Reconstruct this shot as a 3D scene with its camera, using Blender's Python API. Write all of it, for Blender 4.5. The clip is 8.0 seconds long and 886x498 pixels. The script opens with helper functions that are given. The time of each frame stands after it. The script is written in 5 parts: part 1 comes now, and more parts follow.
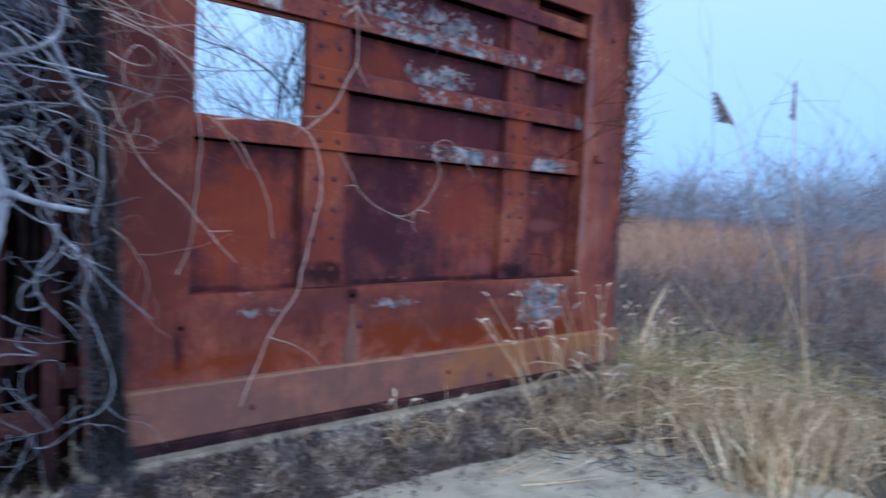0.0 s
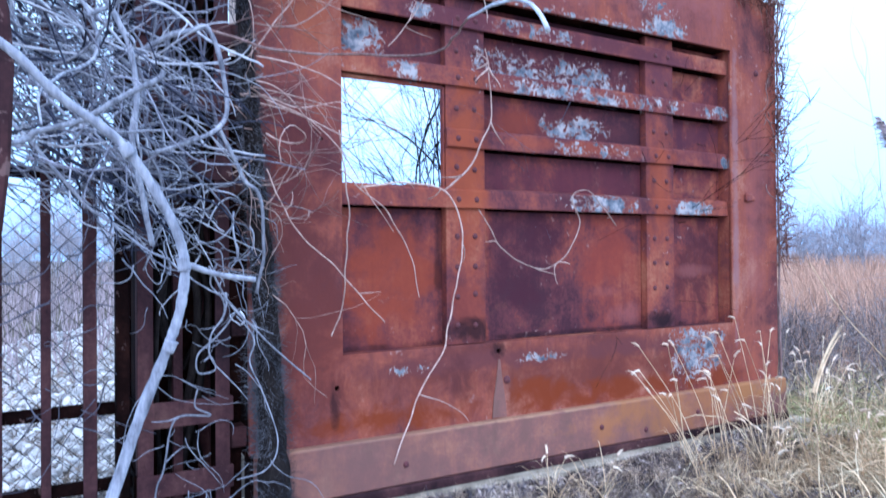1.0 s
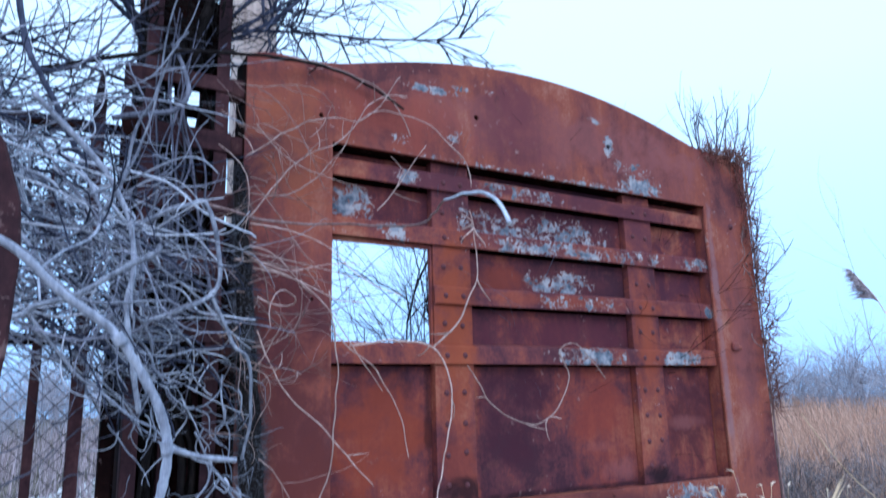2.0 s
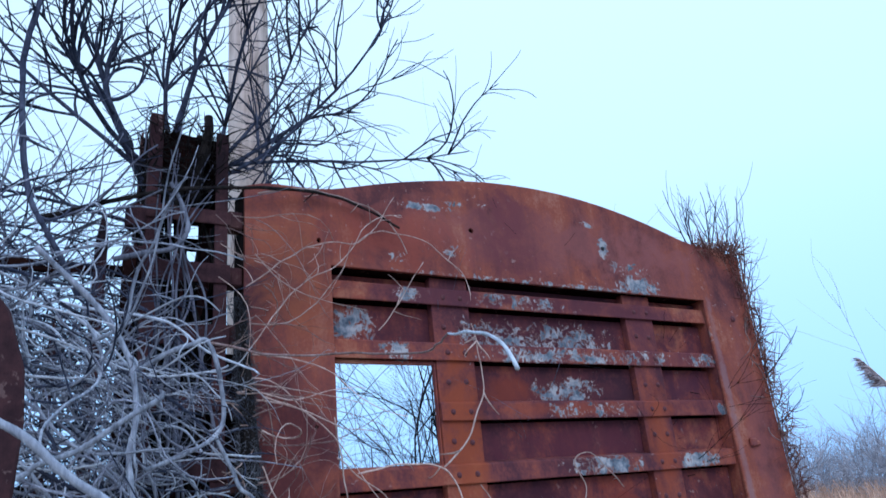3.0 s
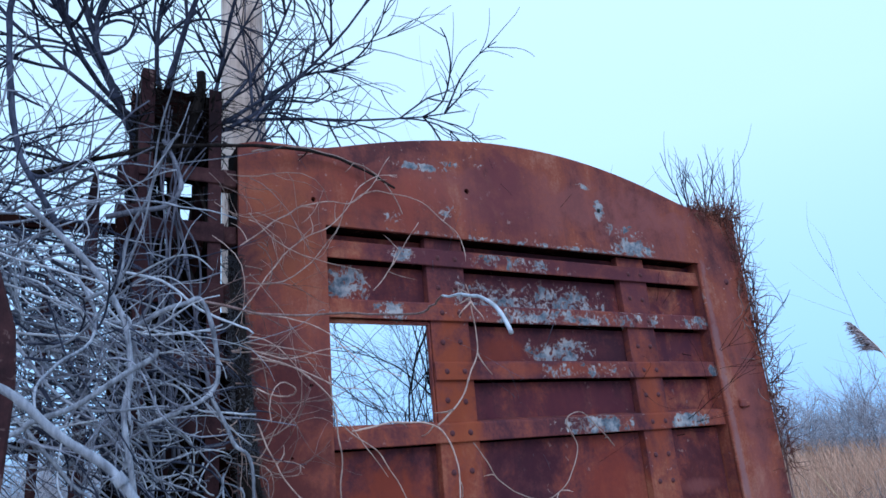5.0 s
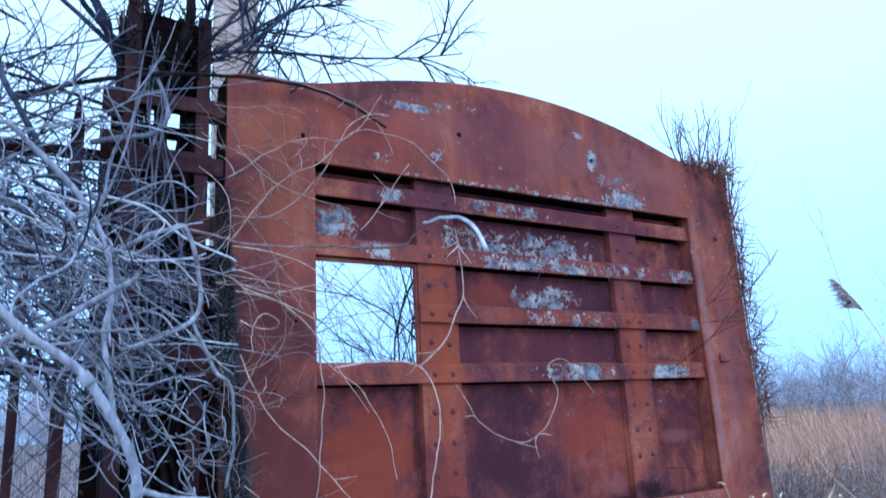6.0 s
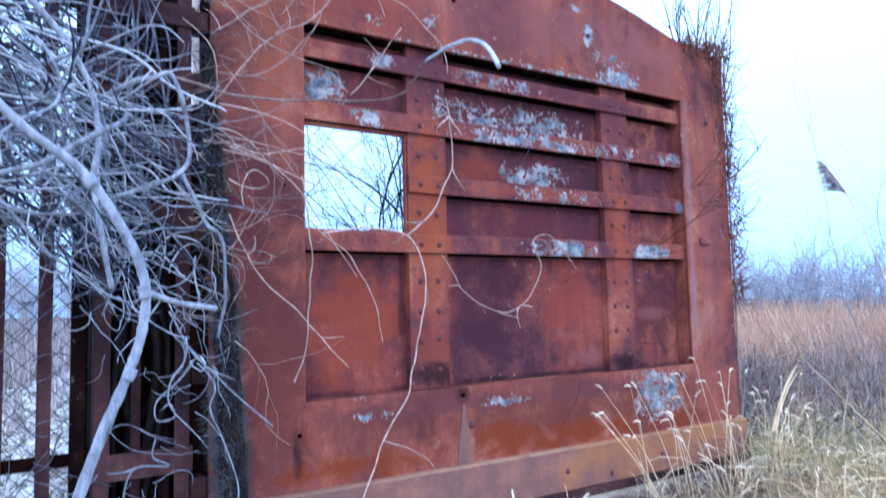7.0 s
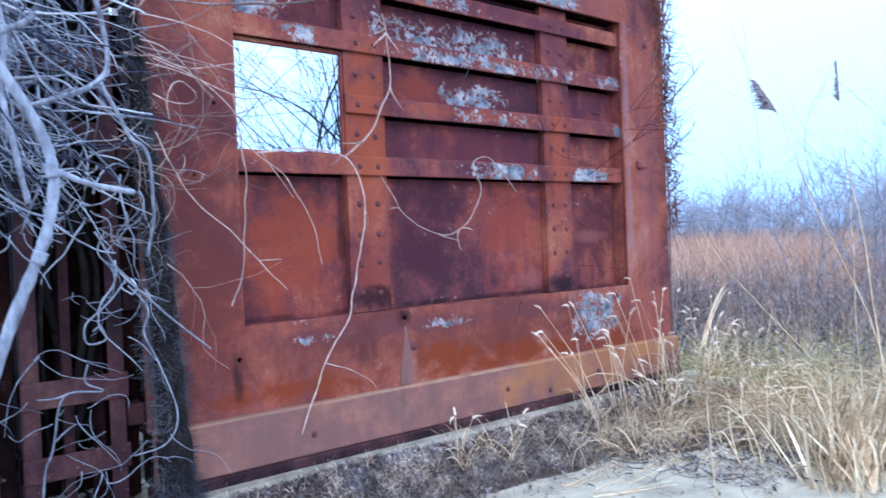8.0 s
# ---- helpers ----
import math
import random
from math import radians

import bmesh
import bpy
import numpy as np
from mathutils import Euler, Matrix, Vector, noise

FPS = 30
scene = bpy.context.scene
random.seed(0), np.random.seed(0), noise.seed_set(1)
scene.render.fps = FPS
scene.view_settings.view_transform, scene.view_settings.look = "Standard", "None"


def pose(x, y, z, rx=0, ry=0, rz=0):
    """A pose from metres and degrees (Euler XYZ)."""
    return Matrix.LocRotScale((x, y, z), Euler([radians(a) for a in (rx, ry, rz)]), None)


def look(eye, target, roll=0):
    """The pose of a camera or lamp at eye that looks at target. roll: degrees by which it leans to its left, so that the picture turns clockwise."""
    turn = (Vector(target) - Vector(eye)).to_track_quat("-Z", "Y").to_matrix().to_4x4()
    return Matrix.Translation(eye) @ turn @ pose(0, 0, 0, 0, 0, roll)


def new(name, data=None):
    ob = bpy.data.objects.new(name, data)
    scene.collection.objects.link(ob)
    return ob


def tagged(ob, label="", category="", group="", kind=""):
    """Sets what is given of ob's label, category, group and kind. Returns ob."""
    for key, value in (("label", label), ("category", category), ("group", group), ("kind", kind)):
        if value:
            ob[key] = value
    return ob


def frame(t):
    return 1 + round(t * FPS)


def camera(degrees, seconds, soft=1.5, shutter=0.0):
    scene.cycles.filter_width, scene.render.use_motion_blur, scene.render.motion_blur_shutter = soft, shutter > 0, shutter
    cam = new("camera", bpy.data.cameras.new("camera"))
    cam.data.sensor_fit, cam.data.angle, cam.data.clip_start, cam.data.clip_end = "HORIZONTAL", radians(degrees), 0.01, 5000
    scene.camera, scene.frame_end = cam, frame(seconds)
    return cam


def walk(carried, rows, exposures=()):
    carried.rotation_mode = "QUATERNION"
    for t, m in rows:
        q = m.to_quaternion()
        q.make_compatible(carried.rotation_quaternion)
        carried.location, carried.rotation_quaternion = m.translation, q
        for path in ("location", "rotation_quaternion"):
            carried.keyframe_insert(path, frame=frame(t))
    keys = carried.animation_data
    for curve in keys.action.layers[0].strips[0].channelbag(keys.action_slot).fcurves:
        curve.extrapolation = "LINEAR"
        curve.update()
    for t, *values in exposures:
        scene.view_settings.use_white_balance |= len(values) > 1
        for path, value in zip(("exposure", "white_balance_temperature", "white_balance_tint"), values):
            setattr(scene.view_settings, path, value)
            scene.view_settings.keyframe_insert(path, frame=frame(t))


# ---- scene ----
# ---------------------------------------------------------------- camera
cam = camera(63.6, 8.0, soft=1.5, shutter=0.5)
ROWS = [
    (0.0, (-1.270, -3.090, 1.090), (0.062, -1.604, 0.960), 3.0),
    (0.1, (-1.275, -3.100, 1.085), (-0.016, -1.551, 0.959), 2.0),
    (0.2, (-1.280, -3.105, 1.085), (-0.108, -1.489, 0.960), 1.0),
    (0.3, (-1.280, -3.105, 1.083), (-0.159, -1.454, 0.954), -0.2),
    (0.5, (-1.279, -3.103, 1.082), (-0.220, -1.409, 0.985), -0.5),
    (1.0, (-1.281, -3.097, 1.088), (-0.266, -1.374, 1.102), -0.4),
    (1.5, (-1.287, -3.138, 1.108), (-0.278, -1.425, 1.322), -0.5),
    (2.0, (-1.291, -3.169, 1.125), (-0.278, -1.497, 1.548), -1.5),
    (2.2, (-1.295, -3.175, 1.140), (-0.285, -1.520, 1.631), -2.5),
    (3.3, (-1.309, -3.190, 1.200), (-0.319, -1.607, 1.917), -6.1),
    (3.5, (-1.310, -3.192, 1.207), (-0.314, -1.602, 1.900), -6.1),
    (4.0, (-1.303, -3.182, 1.209), (-0.305, -1.581, 1.873), -6.0),
    (4.5, (-1.308, -3.180, 1.206), (-0.302, -1.569, 1.833), -5.7),
    (4.7, (-1.305, -3.180, 1.202), (-0.298, -1.564, 1.815), -5.5),
    (5.8, (-1.275, -3.168, 1.160), (-0.244, -1.528, 1.656), -3.4),
    (6.0, (-1.268, -3.165, 1.147), (-0.230, -1.518, 1.608), -2.9),
    (6.5, (-1.286, -3.137, 1.096), (-0.217, -1.479, 1.421), -1.9),
    (7.0, (-1.289, -3.126, 1.054), (-0.192, -1.461, 1.209), -1.2),
    (7.5, (-1.281, -3.097, 1.014), (-0.137, -1.456, 1.036), -1.5),
    (8.0, (-1.263, -3.105, 0.979), (-0.036, -1.527, 0.953), -2.1),
]
EXPOSURES = [(0.0, 0.20, 5720, 23), (0.1, 0.35, 5700, 23), (0.2, 0.78, 5620, 25), (0.3, 1.14, 5560, 26), (0.5, 1.27, 5560, 26), (1.0, 1.24, 5560, 26), (1.5, 0.98, 5500, 23), (2.2, 0.62, 5650, 22), (3.5, 0.28, 5720, 19), (4.5, 0.22, 5780, 19),
             (6.0, 0.72, 5300, 20), (6.5, 1.03, 5360, 23), (7.0, 1.19, 5440, 24), (7.5, 1.22, 5480, 24), (8.0, 1.17, 5540, 24)]
walk(cam, [(t, look(e, g, r)) for t, e, g, r in ROWS], EXPOSURES)

# ---------------------------------------------------------------- light
world = bpy.data.worlds.new("overcast_sky")
scene.world = world
world.use_nodes = True
wn, wl = world.node_tree.nodes, world.node_tree.links
wn.clear()
sky = wn.new("ShaderNodeTexSky")
sky.sky_type, sky.sun_disc = "NISHITA", False
sky.sun_elevation, sky.sun_rotation = radians(28), radians(200)
sky.air_density, sky.dust_density, sky.ozone_density = 1.0, 2.0, 2.0
scale = wn.new("ShaderNodeVectorMath")
scale.operation = "SCALE"
scale.inputs["Scale"].default_value = 0.10
wl.new(sky.outputs[0], scale.inputs[0])
veil = wn.new("ShaderNodeMix")
veil.data_type = "RGBA"
veil.inputs["Factor"].default_value = 0.80
# an overcast sky: bluer low down, paler and brighter towards the zenith
wc, wz, wr = wn.new("ShaderNodeTexCoord"), wn.new("ShaderNodeSeparateXYZ"), wn.new("ShaderNodeValToRGB")
wl.new(wc.outputs["Generated"], wz.inputs[0])
wl.new(wz.outputs[2], wr.inputs[0])
wr.color_ramp.elements[0].position, wr.color_ramp.elements[0].color = 0.03, (0.28, 0.58, 0.94, 1)
wr.color_ramp.elements[1].position, wr.color_ramp.elements[1].color = 0.85, (0.70, 0.93, 1.0, 1)
mid = wr.color_ramp.elements.new(0.40)
mid.color = (0.56, 0.84, 1.0, 1)
wl.new(wr.outputs[0], veil.inputs["B"])
wl.new(scale.outputs[0], veil.inputs["A"])
bg = wn.new("ShaderNodeBackground")
bg.inputs["Strength"].default_value = 1.15
wl.new(veil.outputs["Result"], bg.inputs["Color"])
wo = wn.new("ShaderNodeOutputWorld")
wl.new(bg.outputs[0], wo.inputs["Surface"])

sun = new("sun", bpy.data.lights.new("sun", "SUN"))
sun.data.energy, sun.data.angle, sun.data.color = 0.35, radians(25), (1.0, 0.95, 0.9)
sun.matrix_world = look((-6, -14, 9), (1, 0, 1))


# ---------------------------------------------------------------- materials
class Nodes:
    """A small writer of node materials over object coordinates."""

    def __init__(self, name, rough=0.8, metal=0.0, spec=0.3):
        self.mat = bpy.data.materials.new(name)
        self.mat.use_nodes = True
        self.n, self.l = self.mat.node_tree.nodes, self.mat.node_tree.links
        self.bsdf = self.n["Principled BSDF"]
        self.bsdf.inputs["Roughness"].default_value = rough
        self.bsdf.inputs["Metallic"].default_value = metal
        self.bsdf.inputs["Specular IOR Level"].default_value = spec
        self.co = self.n.new("ShaderNodeTexCoord").outputs["Object"]

    def put(self, value, socket):
        if isinstance(value, bpy.types.NodeSocket):
            self.l.new(value, socket)
        else:
            socket.default_value = value

    def mapped(self, scale, loc=(0, 0, 0)):
        m = self.n.new("ShaderNodeMapping")
        m.inputs["Scale"].default_value, m.inputs["Location"].default_value = scale, loc
        self.l.new(self.co, m.inputs["Vector"])
        return m.outputs[0]

    def noise(self, scale, detail=6, rough=0.6, stretch=None, loc=(0, 0, 0), warp=0.0):
        t = self.n.new("ShaderNodeTexNoise")
        t.inputs["Scale"].default_value, t.inputs["Detail"].default_value = scale, detail
        t.inputs["Roughness"].default_value, t.inputs["Distortion"].default_value = rough, warp
        self.l.new(self.mapped(stretch or (1, 1, 1), loc), t.inputs["Vector"])
        return t.outputs["Fac"]

    def math(self, op, a, b=0.0):
        m = self.n.new("ShaderNodeMath")
        m.operation = op
        self.put(a, m.inputs[0])
        self.put(b, m.inputs[1])
        return m.outputs[0]

    def ramp(self, fac, *stops):
        r = self.n.new("ShaderNodeValToRGB")
        e = r.color_ramp.elements
        while len(e) < len(stops):
            e.new(0.5)
        for el, (p, c) in zip(e, stops):
            el.position = p
            el.color = (*c, 1) if isinstance(c, tuple) else (c, c, c, 1)
        self.l.new(fac, r.inputs[0])
        return r.outputs[0]

    def mix(self, fac, a, b, mode="MIX"):
        m = self.n.new("ShaderNodeMix")
        m.data_type, m.blend_type = "RGBA", mode
        for value, key in ((fac, "Factor"), (a, "A"), (b, "B")):
            if isinstance(value, tuple):
                value = (*value, 1)
            self.put(value, m.inputs[key])
        return m.outputs["Result"]

    def spread(self, amount):
        """A value per object or per island, around one."""
        o, g = self.n.new("ShaderNodeObjectInfo"), self.n.new("ShaderNodeNewGeometry")
        r = self.math("FRACT", self.math("ADD", o.outputs["Random"], g.outputs["Random Per Island"]))
        return self.math("ADD", self.math("MULTIPLY", r, 2 * amount), 1 - amount)

    def finish(self, color, bump=None, strength=0.3, dist=0.01, rough=None):
        self.put((*color, 1) if isinstance(color, tuple) else color, self.bsdf.inputs["Base Color"])
        if rough is not None:
            self.put(rough, self.bsdf.inputs["Roughness"])
        if bump is not None:
            b = self.n.new("ShaderNodeBump")
            b.inputs["Strength"].default_value, b.inputs["Distance"].default_value = strength, dist
            self.l.new(bump, b.inputs["Height"])
            self.l.new(b.outputs[0], self.bsdf.inputs["Normal"])
        return self.mat


def rust(name, dark, mid, warm, light, patches=(), seed=0.0, shift=0.0, stains=()):
    """Weathered steel: broad stains, runs down the sheet, pitting, and flakes of old pale paint round the places given (x, z, rx, rz, gain)."""
    m = Nodes(name, rough=0.85, metal=0.0, spec=0.06)
    at = (seed, seed * 1.7, seed * 0.6)
    broad = m.noise(1.7, 5, 0.62, loc=at, warp=0.6)
    runs = m.noise(1.0, 6, 0.65, stretch=(9, 9, 0.8), loc=at)
    grain = m.noise(55, 6, 0.7, loc=at)
    fine = m.noise(210, 3, 0.6)
    tone = m.math("ADD", m.math("MULTIPLY", broad, 0.76), m.math("MULTIPLY", runs, 0.24))
    tone = m.math("ADD", tone, m.math("MULTIPLY", m.math("SUBTRACT", grain, 0.5), 0.24))
    mottle = m.noise(11, 7, 0.7, loc=(seed + 1, 8, 3), warp=0.4)
    tone = m.math("ADD", tone, m.math("MULTIPLY", m.math("SUBTRACT", mottle, 0.5), 0.18))
    tone = m.math("ADD", tone, shift)
    col = m.ramp(tone, (0.38, dark), (0.47, mid), (0.55, warm), (0.68, light))
    speck = m.ramp(m.noise(26, 5, 0.7, loc=(seed + 5, 1, 2)), (0.60, 0.0), (0.68, 1.0))
    col = m.mix(m.math("MULTIPLY", speck, 0.35), col, dark)
    streak = m.ramp(m.noise(1.0, 5, 0.6, stretch=(16, 16, 0.9), loc=(seed + 7, 5, 2), warp=0.3), (0.52, 0.0), (0.70, 1.0))
    col = m.mix(m.math("MULTIPLY", streak, 0.4), col, dark)
    bloom = m.ramp(m.noise(7, 7, 0.7, loc=(seed + 2, 3, 9)), (0.56, 0.0), (0.72, 1.0))
    col = m.mix(m.math("MULTIPLY", bloom, 0.25), col, light)
    chip = m.math("MULTIPLY", m.ramp(m.noise(19, 5, 0.6, loc=(seed + 4, 4, 4), warp=0.3), (0.640, 0.0), (0.655, 1.0)), m.ramp(m.noise(1.3, 3, 0.5, loc=(seed, 6, 6)), (0.48, 0.0), (0.60, 1.0)))
    col = m.mix(m.math("MULTIPLY", chip, 0.75 if patches else 0.3), col, (0.42, 0.27, 0.25))
    if stains:
        sx = m.n.new("ShaderNodeSeparateXYZ")
        m.l.new(m.co, sx.inputs[0])
        ragged = m.noise(5.5, 7, 0.65, loc=(seed + 8, 2, 1), warp=0.5)
        for x, z, rx, rz, tint, gain in stains:
            dx = m.math("POWER", m.math("ABSOLUTE", m.math("DIVIDE", m.math("SUBTRACT", sx.outputs[0], x), rx)), 2.0)
            dz = m.math("POWER", m.math("ABSOLUTE", m.math("DIVIDE", m.math("SUBTRACT", sx.outputs[2], z), rz)), 2.0)
            d = m.math("ADD", m.math("SUBTRACT", 1.0, m.math("ADD", dx, dz)), m.math("MULTIPLY", m.math("SUBTRACT", ragged, 0.5), 4.5))
            soft = m.ramp(d, (-0.0, 0.0), (1.0, gain))
            col = m.mix(soft, col, tint)
    relief = m.math("ADD", m.math("MULTIPLY", grain, 0.7), m.math("MULTIPLY", fine, 0.3))
    rough = m.ramp(grain, (0.3, 0.72), (0.7, 0.95))
    if patches:
        sep = m.n.new("ShaderNodeSeparateXYZ")
        m.l.new(m.co, sep.inputs[0])
        near = None
        for x, z, rx, rz, gain in patches:
            dx = m.math("POWER", m.math("ABSOLUTE", m.math("DIVIDE", m.math("SUBTRACT", sep.outputs[0], x), rx)), 2.6)
            dz = m.math("POWER", m.math("ABSOLUTE", m.math("DIVIDE", m.math("SUBTRACT", sep.outputs[2], z), rz)), 2.6)
            d = m.math("MULTIPLY", m.math("SUBTRACT", 1.0, m.math("ADD", dx, dz)), gain)
            near = d if near is None else m.math("MAXIMUM", near, d)
        near = m.math("MAXIMUM", near, -1.0)
        flake = m.math("ADD", m.math("MULTIPLY", m.noise(13, 10, 0.74, loc=(seed, 7, 1), warp=0.8), 1.0), m.math("MULTIPLY", m.math("SUBTRACT", m.noise(52, 4, 0.6, loc=(seed, 2, 5)), 0.5), 0.35))
        edge = m.math("ADD", m.math("MULTIPLY", near, 0.185), flake)
        mask = m.ramp(edge, (0.600, 0.0), (0.608, 1.0))
        rim = m.ramp(edge, (0.565, 0.0), (0.595, 0.7))
        paint = m.ramp(m.noise(11, 5, 0.7, loc=(3, seed, 4)), (0.38, (0.085, 0.106, 0.138)), (0.47, (0.195, 0.224, 0.268)), (0.60, (0.46, 0.43, 0.44)))
        col = m.mix(rim, col, (0.40, 0.24, 0.20))
        col = m.mix(mask, col, paint)
        relief = m.math("ADD", relief, m.math("MULTIPLY", mask, 0.8))
    return m.finish(col, relief, 0.55, 0.004, rough)


PLATE_PATCHES = [(1.893, 2.712, 0.05, 0.084, 0.94), (2.14, 2.478, 0.22, 0.067, 0.97), (2.11, 2.56, 0.176, 0.078, 0.32), (0.58, 2.825, 0.22, 0.025, 0.61), (0.78, 2.87, 0.066, 0.022, 0.65), (0.958, 2.886, 0.055, 0.022, 0.5), (1.79, 2.87, 0.066, 0.022, 0.43), (0.38, 2.505, 0.055, 0.039, 0.5), (0.66, 2.58, 0.11, 0.045, 0.36), (1.45, 2.432, 0.99, 0.016, 0.54), (2.42, 0.46, 0.264, 0.19, 0.76), (1.15, 0.53, 0.154, 0.034, 0.5), (0.35, 0.52, 0.132, 0.022, 0.32)]
SHEET_PATCHES = [(1.4, 2.1, 0.572, 0.123, 0.71), (1.5, 1.8, 0.264, 0.084, 0.62), (0.12, 2.14, 0.165, 0.123, 0.81), (1.15, 2.1, 0.242, 0.123, 0.43), (0.75, 2.1, 0.11, 0.112, 0.25)]
BAND_PATCHES = [(1.62, 2.0, 0.825, 0.056, 0.49), (2.64, 2.0, 0.132, 0.05, 0.73), (1.55, 1.68, 0.33, 0.05, 0.4), (2.72, 1.68, 0.055, 0.045, 0.73), (1.66, 1.37, 0.308, 0.056, 0.76), (2.42, 1.37, 0.187, 0.056, 0.99), (0.45, 2.31, 0.088, 0.05, 0.92), (1.15, 2.31, 0.33, 0.045, 0.4), (0.36, 2.0, 0.11, 0.056, 0.79), (0.8, 2.12, 0.055, 0.09, 0.33)]
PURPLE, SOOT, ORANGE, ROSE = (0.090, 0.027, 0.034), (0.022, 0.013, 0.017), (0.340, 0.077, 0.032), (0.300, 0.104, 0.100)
DEEP = (0.215, 0.043, 0.015)
# broad brown tints low down are deepened to offset light off the slab
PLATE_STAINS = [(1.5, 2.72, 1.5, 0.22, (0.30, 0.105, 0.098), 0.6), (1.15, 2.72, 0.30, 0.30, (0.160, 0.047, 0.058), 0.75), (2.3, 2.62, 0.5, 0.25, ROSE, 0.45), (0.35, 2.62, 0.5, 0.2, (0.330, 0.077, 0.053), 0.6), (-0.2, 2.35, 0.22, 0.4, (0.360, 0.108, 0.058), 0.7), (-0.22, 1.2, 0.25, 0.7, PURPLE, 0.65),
                (-0.12, 0.62, 0.20, 0.36, (0.210, 0.048, 0.030), 0.75), (1.2, 0.44, 1.8, 0.22, (0.150, 0.042, 0.034), 0.8), (-0.22, 0.8, 0.28, 0.8, (0.135, 0.040, 0.038), 0.75), (0.30, 0.30, 0.5, 0.09, DEEP, 0.85), (1.15, 0.32, 0.26, 0.12, DEEP, 0.85), (1.75, 0.28, 0.5, 0.09, DEEP, 0.85), (2.6, 0.28, 0.45, 0.08, DEEP, 0.8), (0.9, 0.53, 1.0, 0.06, (0.150, 0.050, 0.053), 0.8), (2.0, 0.53, 0.6, 0.07, (0.150, 0.050, 0.053), 0.8), (0.62, 0.45, 0.10, 0.14, (0.100, 0.032, 0.034), 0.7), (3.0, 0.4, 0.25, 0.3, (0.400, 0.117, 0.074), 0.6), (3.0, 1.5, 0.15, 1.0, ROSE, 0.45), (-0.04, 0.40, 0.03, 0.12, SOOT, 0.7), (2.80, 1.5, 0.035, 1.1, (0.300, 0.162, 0.173), 0.7), (0.88, 0.58, 0.05, 0.06, SOOT, 0.8)]
# rust stains, and at z 2.38 the header's shade painted across the sheet
SHEET_STAINS_AND_SHADE = [(1.4, 2.18, 1.5, 0.16, (0.075, 0.026, 0.038), 0.75), (1.3, 1.82, 0.7, 0.10, (0.120, 0.036, 0.042), 0.6), (1.15, 1.05, 0.30, 0.33, (0.070, 0.022, 0.034), 0.85), (1.75, 0.95, 0.25, 0.4, (0.260, 0.052, 0.036), 0.7), (0.30, 0.95, 0.30, 0.38, (0.270, 0.056, 0.032), 0.8), (2.52, 1.0, 0.25, 0.5, PURPLE, 0.85), (1.5, 1.50, 0.9, 0.14, (0.115, 0.031, 0.044), 0.8), (2.52, 1.8, 0.28, 0.5, (0.095, 0.031, 0.048), 0.85),
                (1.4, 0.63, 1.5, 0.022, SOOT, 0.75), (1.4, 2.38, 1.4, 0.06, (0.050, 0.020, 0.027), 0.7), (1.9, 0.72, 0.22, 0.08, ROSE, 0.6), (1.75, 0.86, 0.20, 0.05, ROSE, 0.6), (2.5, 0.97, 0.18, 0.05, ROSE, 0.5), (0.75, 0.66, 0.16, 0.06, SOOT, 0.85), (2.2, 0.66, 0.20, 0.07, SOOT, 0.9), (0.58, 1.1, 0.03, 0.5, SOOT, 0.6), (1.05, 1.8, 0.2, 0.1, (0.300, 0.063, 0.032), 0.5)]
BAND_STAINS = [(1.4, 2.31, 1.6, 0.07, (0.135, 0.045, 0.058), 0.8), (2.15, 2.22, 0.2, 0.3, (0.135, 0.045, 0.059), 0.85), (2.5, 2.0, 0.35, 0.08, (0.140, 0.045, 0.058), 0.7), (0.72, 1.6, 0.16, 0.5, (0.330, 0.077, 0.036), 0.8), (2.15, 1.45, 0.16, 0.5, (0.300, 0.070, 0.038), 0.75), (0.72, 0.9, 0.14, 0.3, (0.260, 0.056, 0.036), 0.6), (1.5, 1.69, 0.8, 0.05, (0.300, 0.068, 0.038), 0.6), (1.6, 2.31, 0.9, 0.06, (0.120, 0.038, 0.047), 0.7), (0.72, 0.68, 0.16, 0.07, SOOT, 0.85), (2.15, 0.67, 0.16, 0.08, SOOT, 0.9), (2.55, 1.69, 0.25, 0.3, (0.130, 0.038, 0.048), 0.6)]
RUST_PLATE = rust("rust_plate", (0.118, 0.044, 0.048), (0.230, 0.070, 0.061), (0.314, 0.090, 0.060), (0.453, 0.195, 0.143), PLATE_PATCHES, 0.0, 0.0, PLATE_STAINS)
RUST_SHEET = rust("rust_sheet", (0.068, 0.027, 0.038), (0.140, 0.044, 0.051), (0.250, 0.064, 0.051), (0.395, 0.137, 0.083), SHEET_PATCHES, 3.1, -0.01, SHEET_STAINS_AND_SHADE)
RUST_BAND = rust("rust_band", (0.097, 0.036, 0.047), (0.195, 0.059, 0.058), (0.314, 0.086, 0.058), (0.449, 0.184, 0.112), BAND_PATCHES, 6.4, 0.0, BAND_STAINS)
# the thin light strip at z 0.222 is a highlight painted on the lip
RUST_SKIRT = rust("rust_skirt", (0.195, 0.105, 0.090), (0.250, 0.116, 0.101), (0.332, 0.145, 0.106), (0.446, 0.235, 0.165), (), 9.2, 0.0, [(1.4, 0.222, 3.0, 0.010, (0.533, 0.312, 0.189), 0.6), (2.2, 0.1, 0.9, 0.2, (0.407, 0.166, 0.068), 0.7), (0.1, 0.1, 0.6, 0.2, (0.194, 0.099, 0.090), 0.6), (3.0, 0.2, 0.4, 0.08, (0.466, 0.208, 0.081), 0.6)])
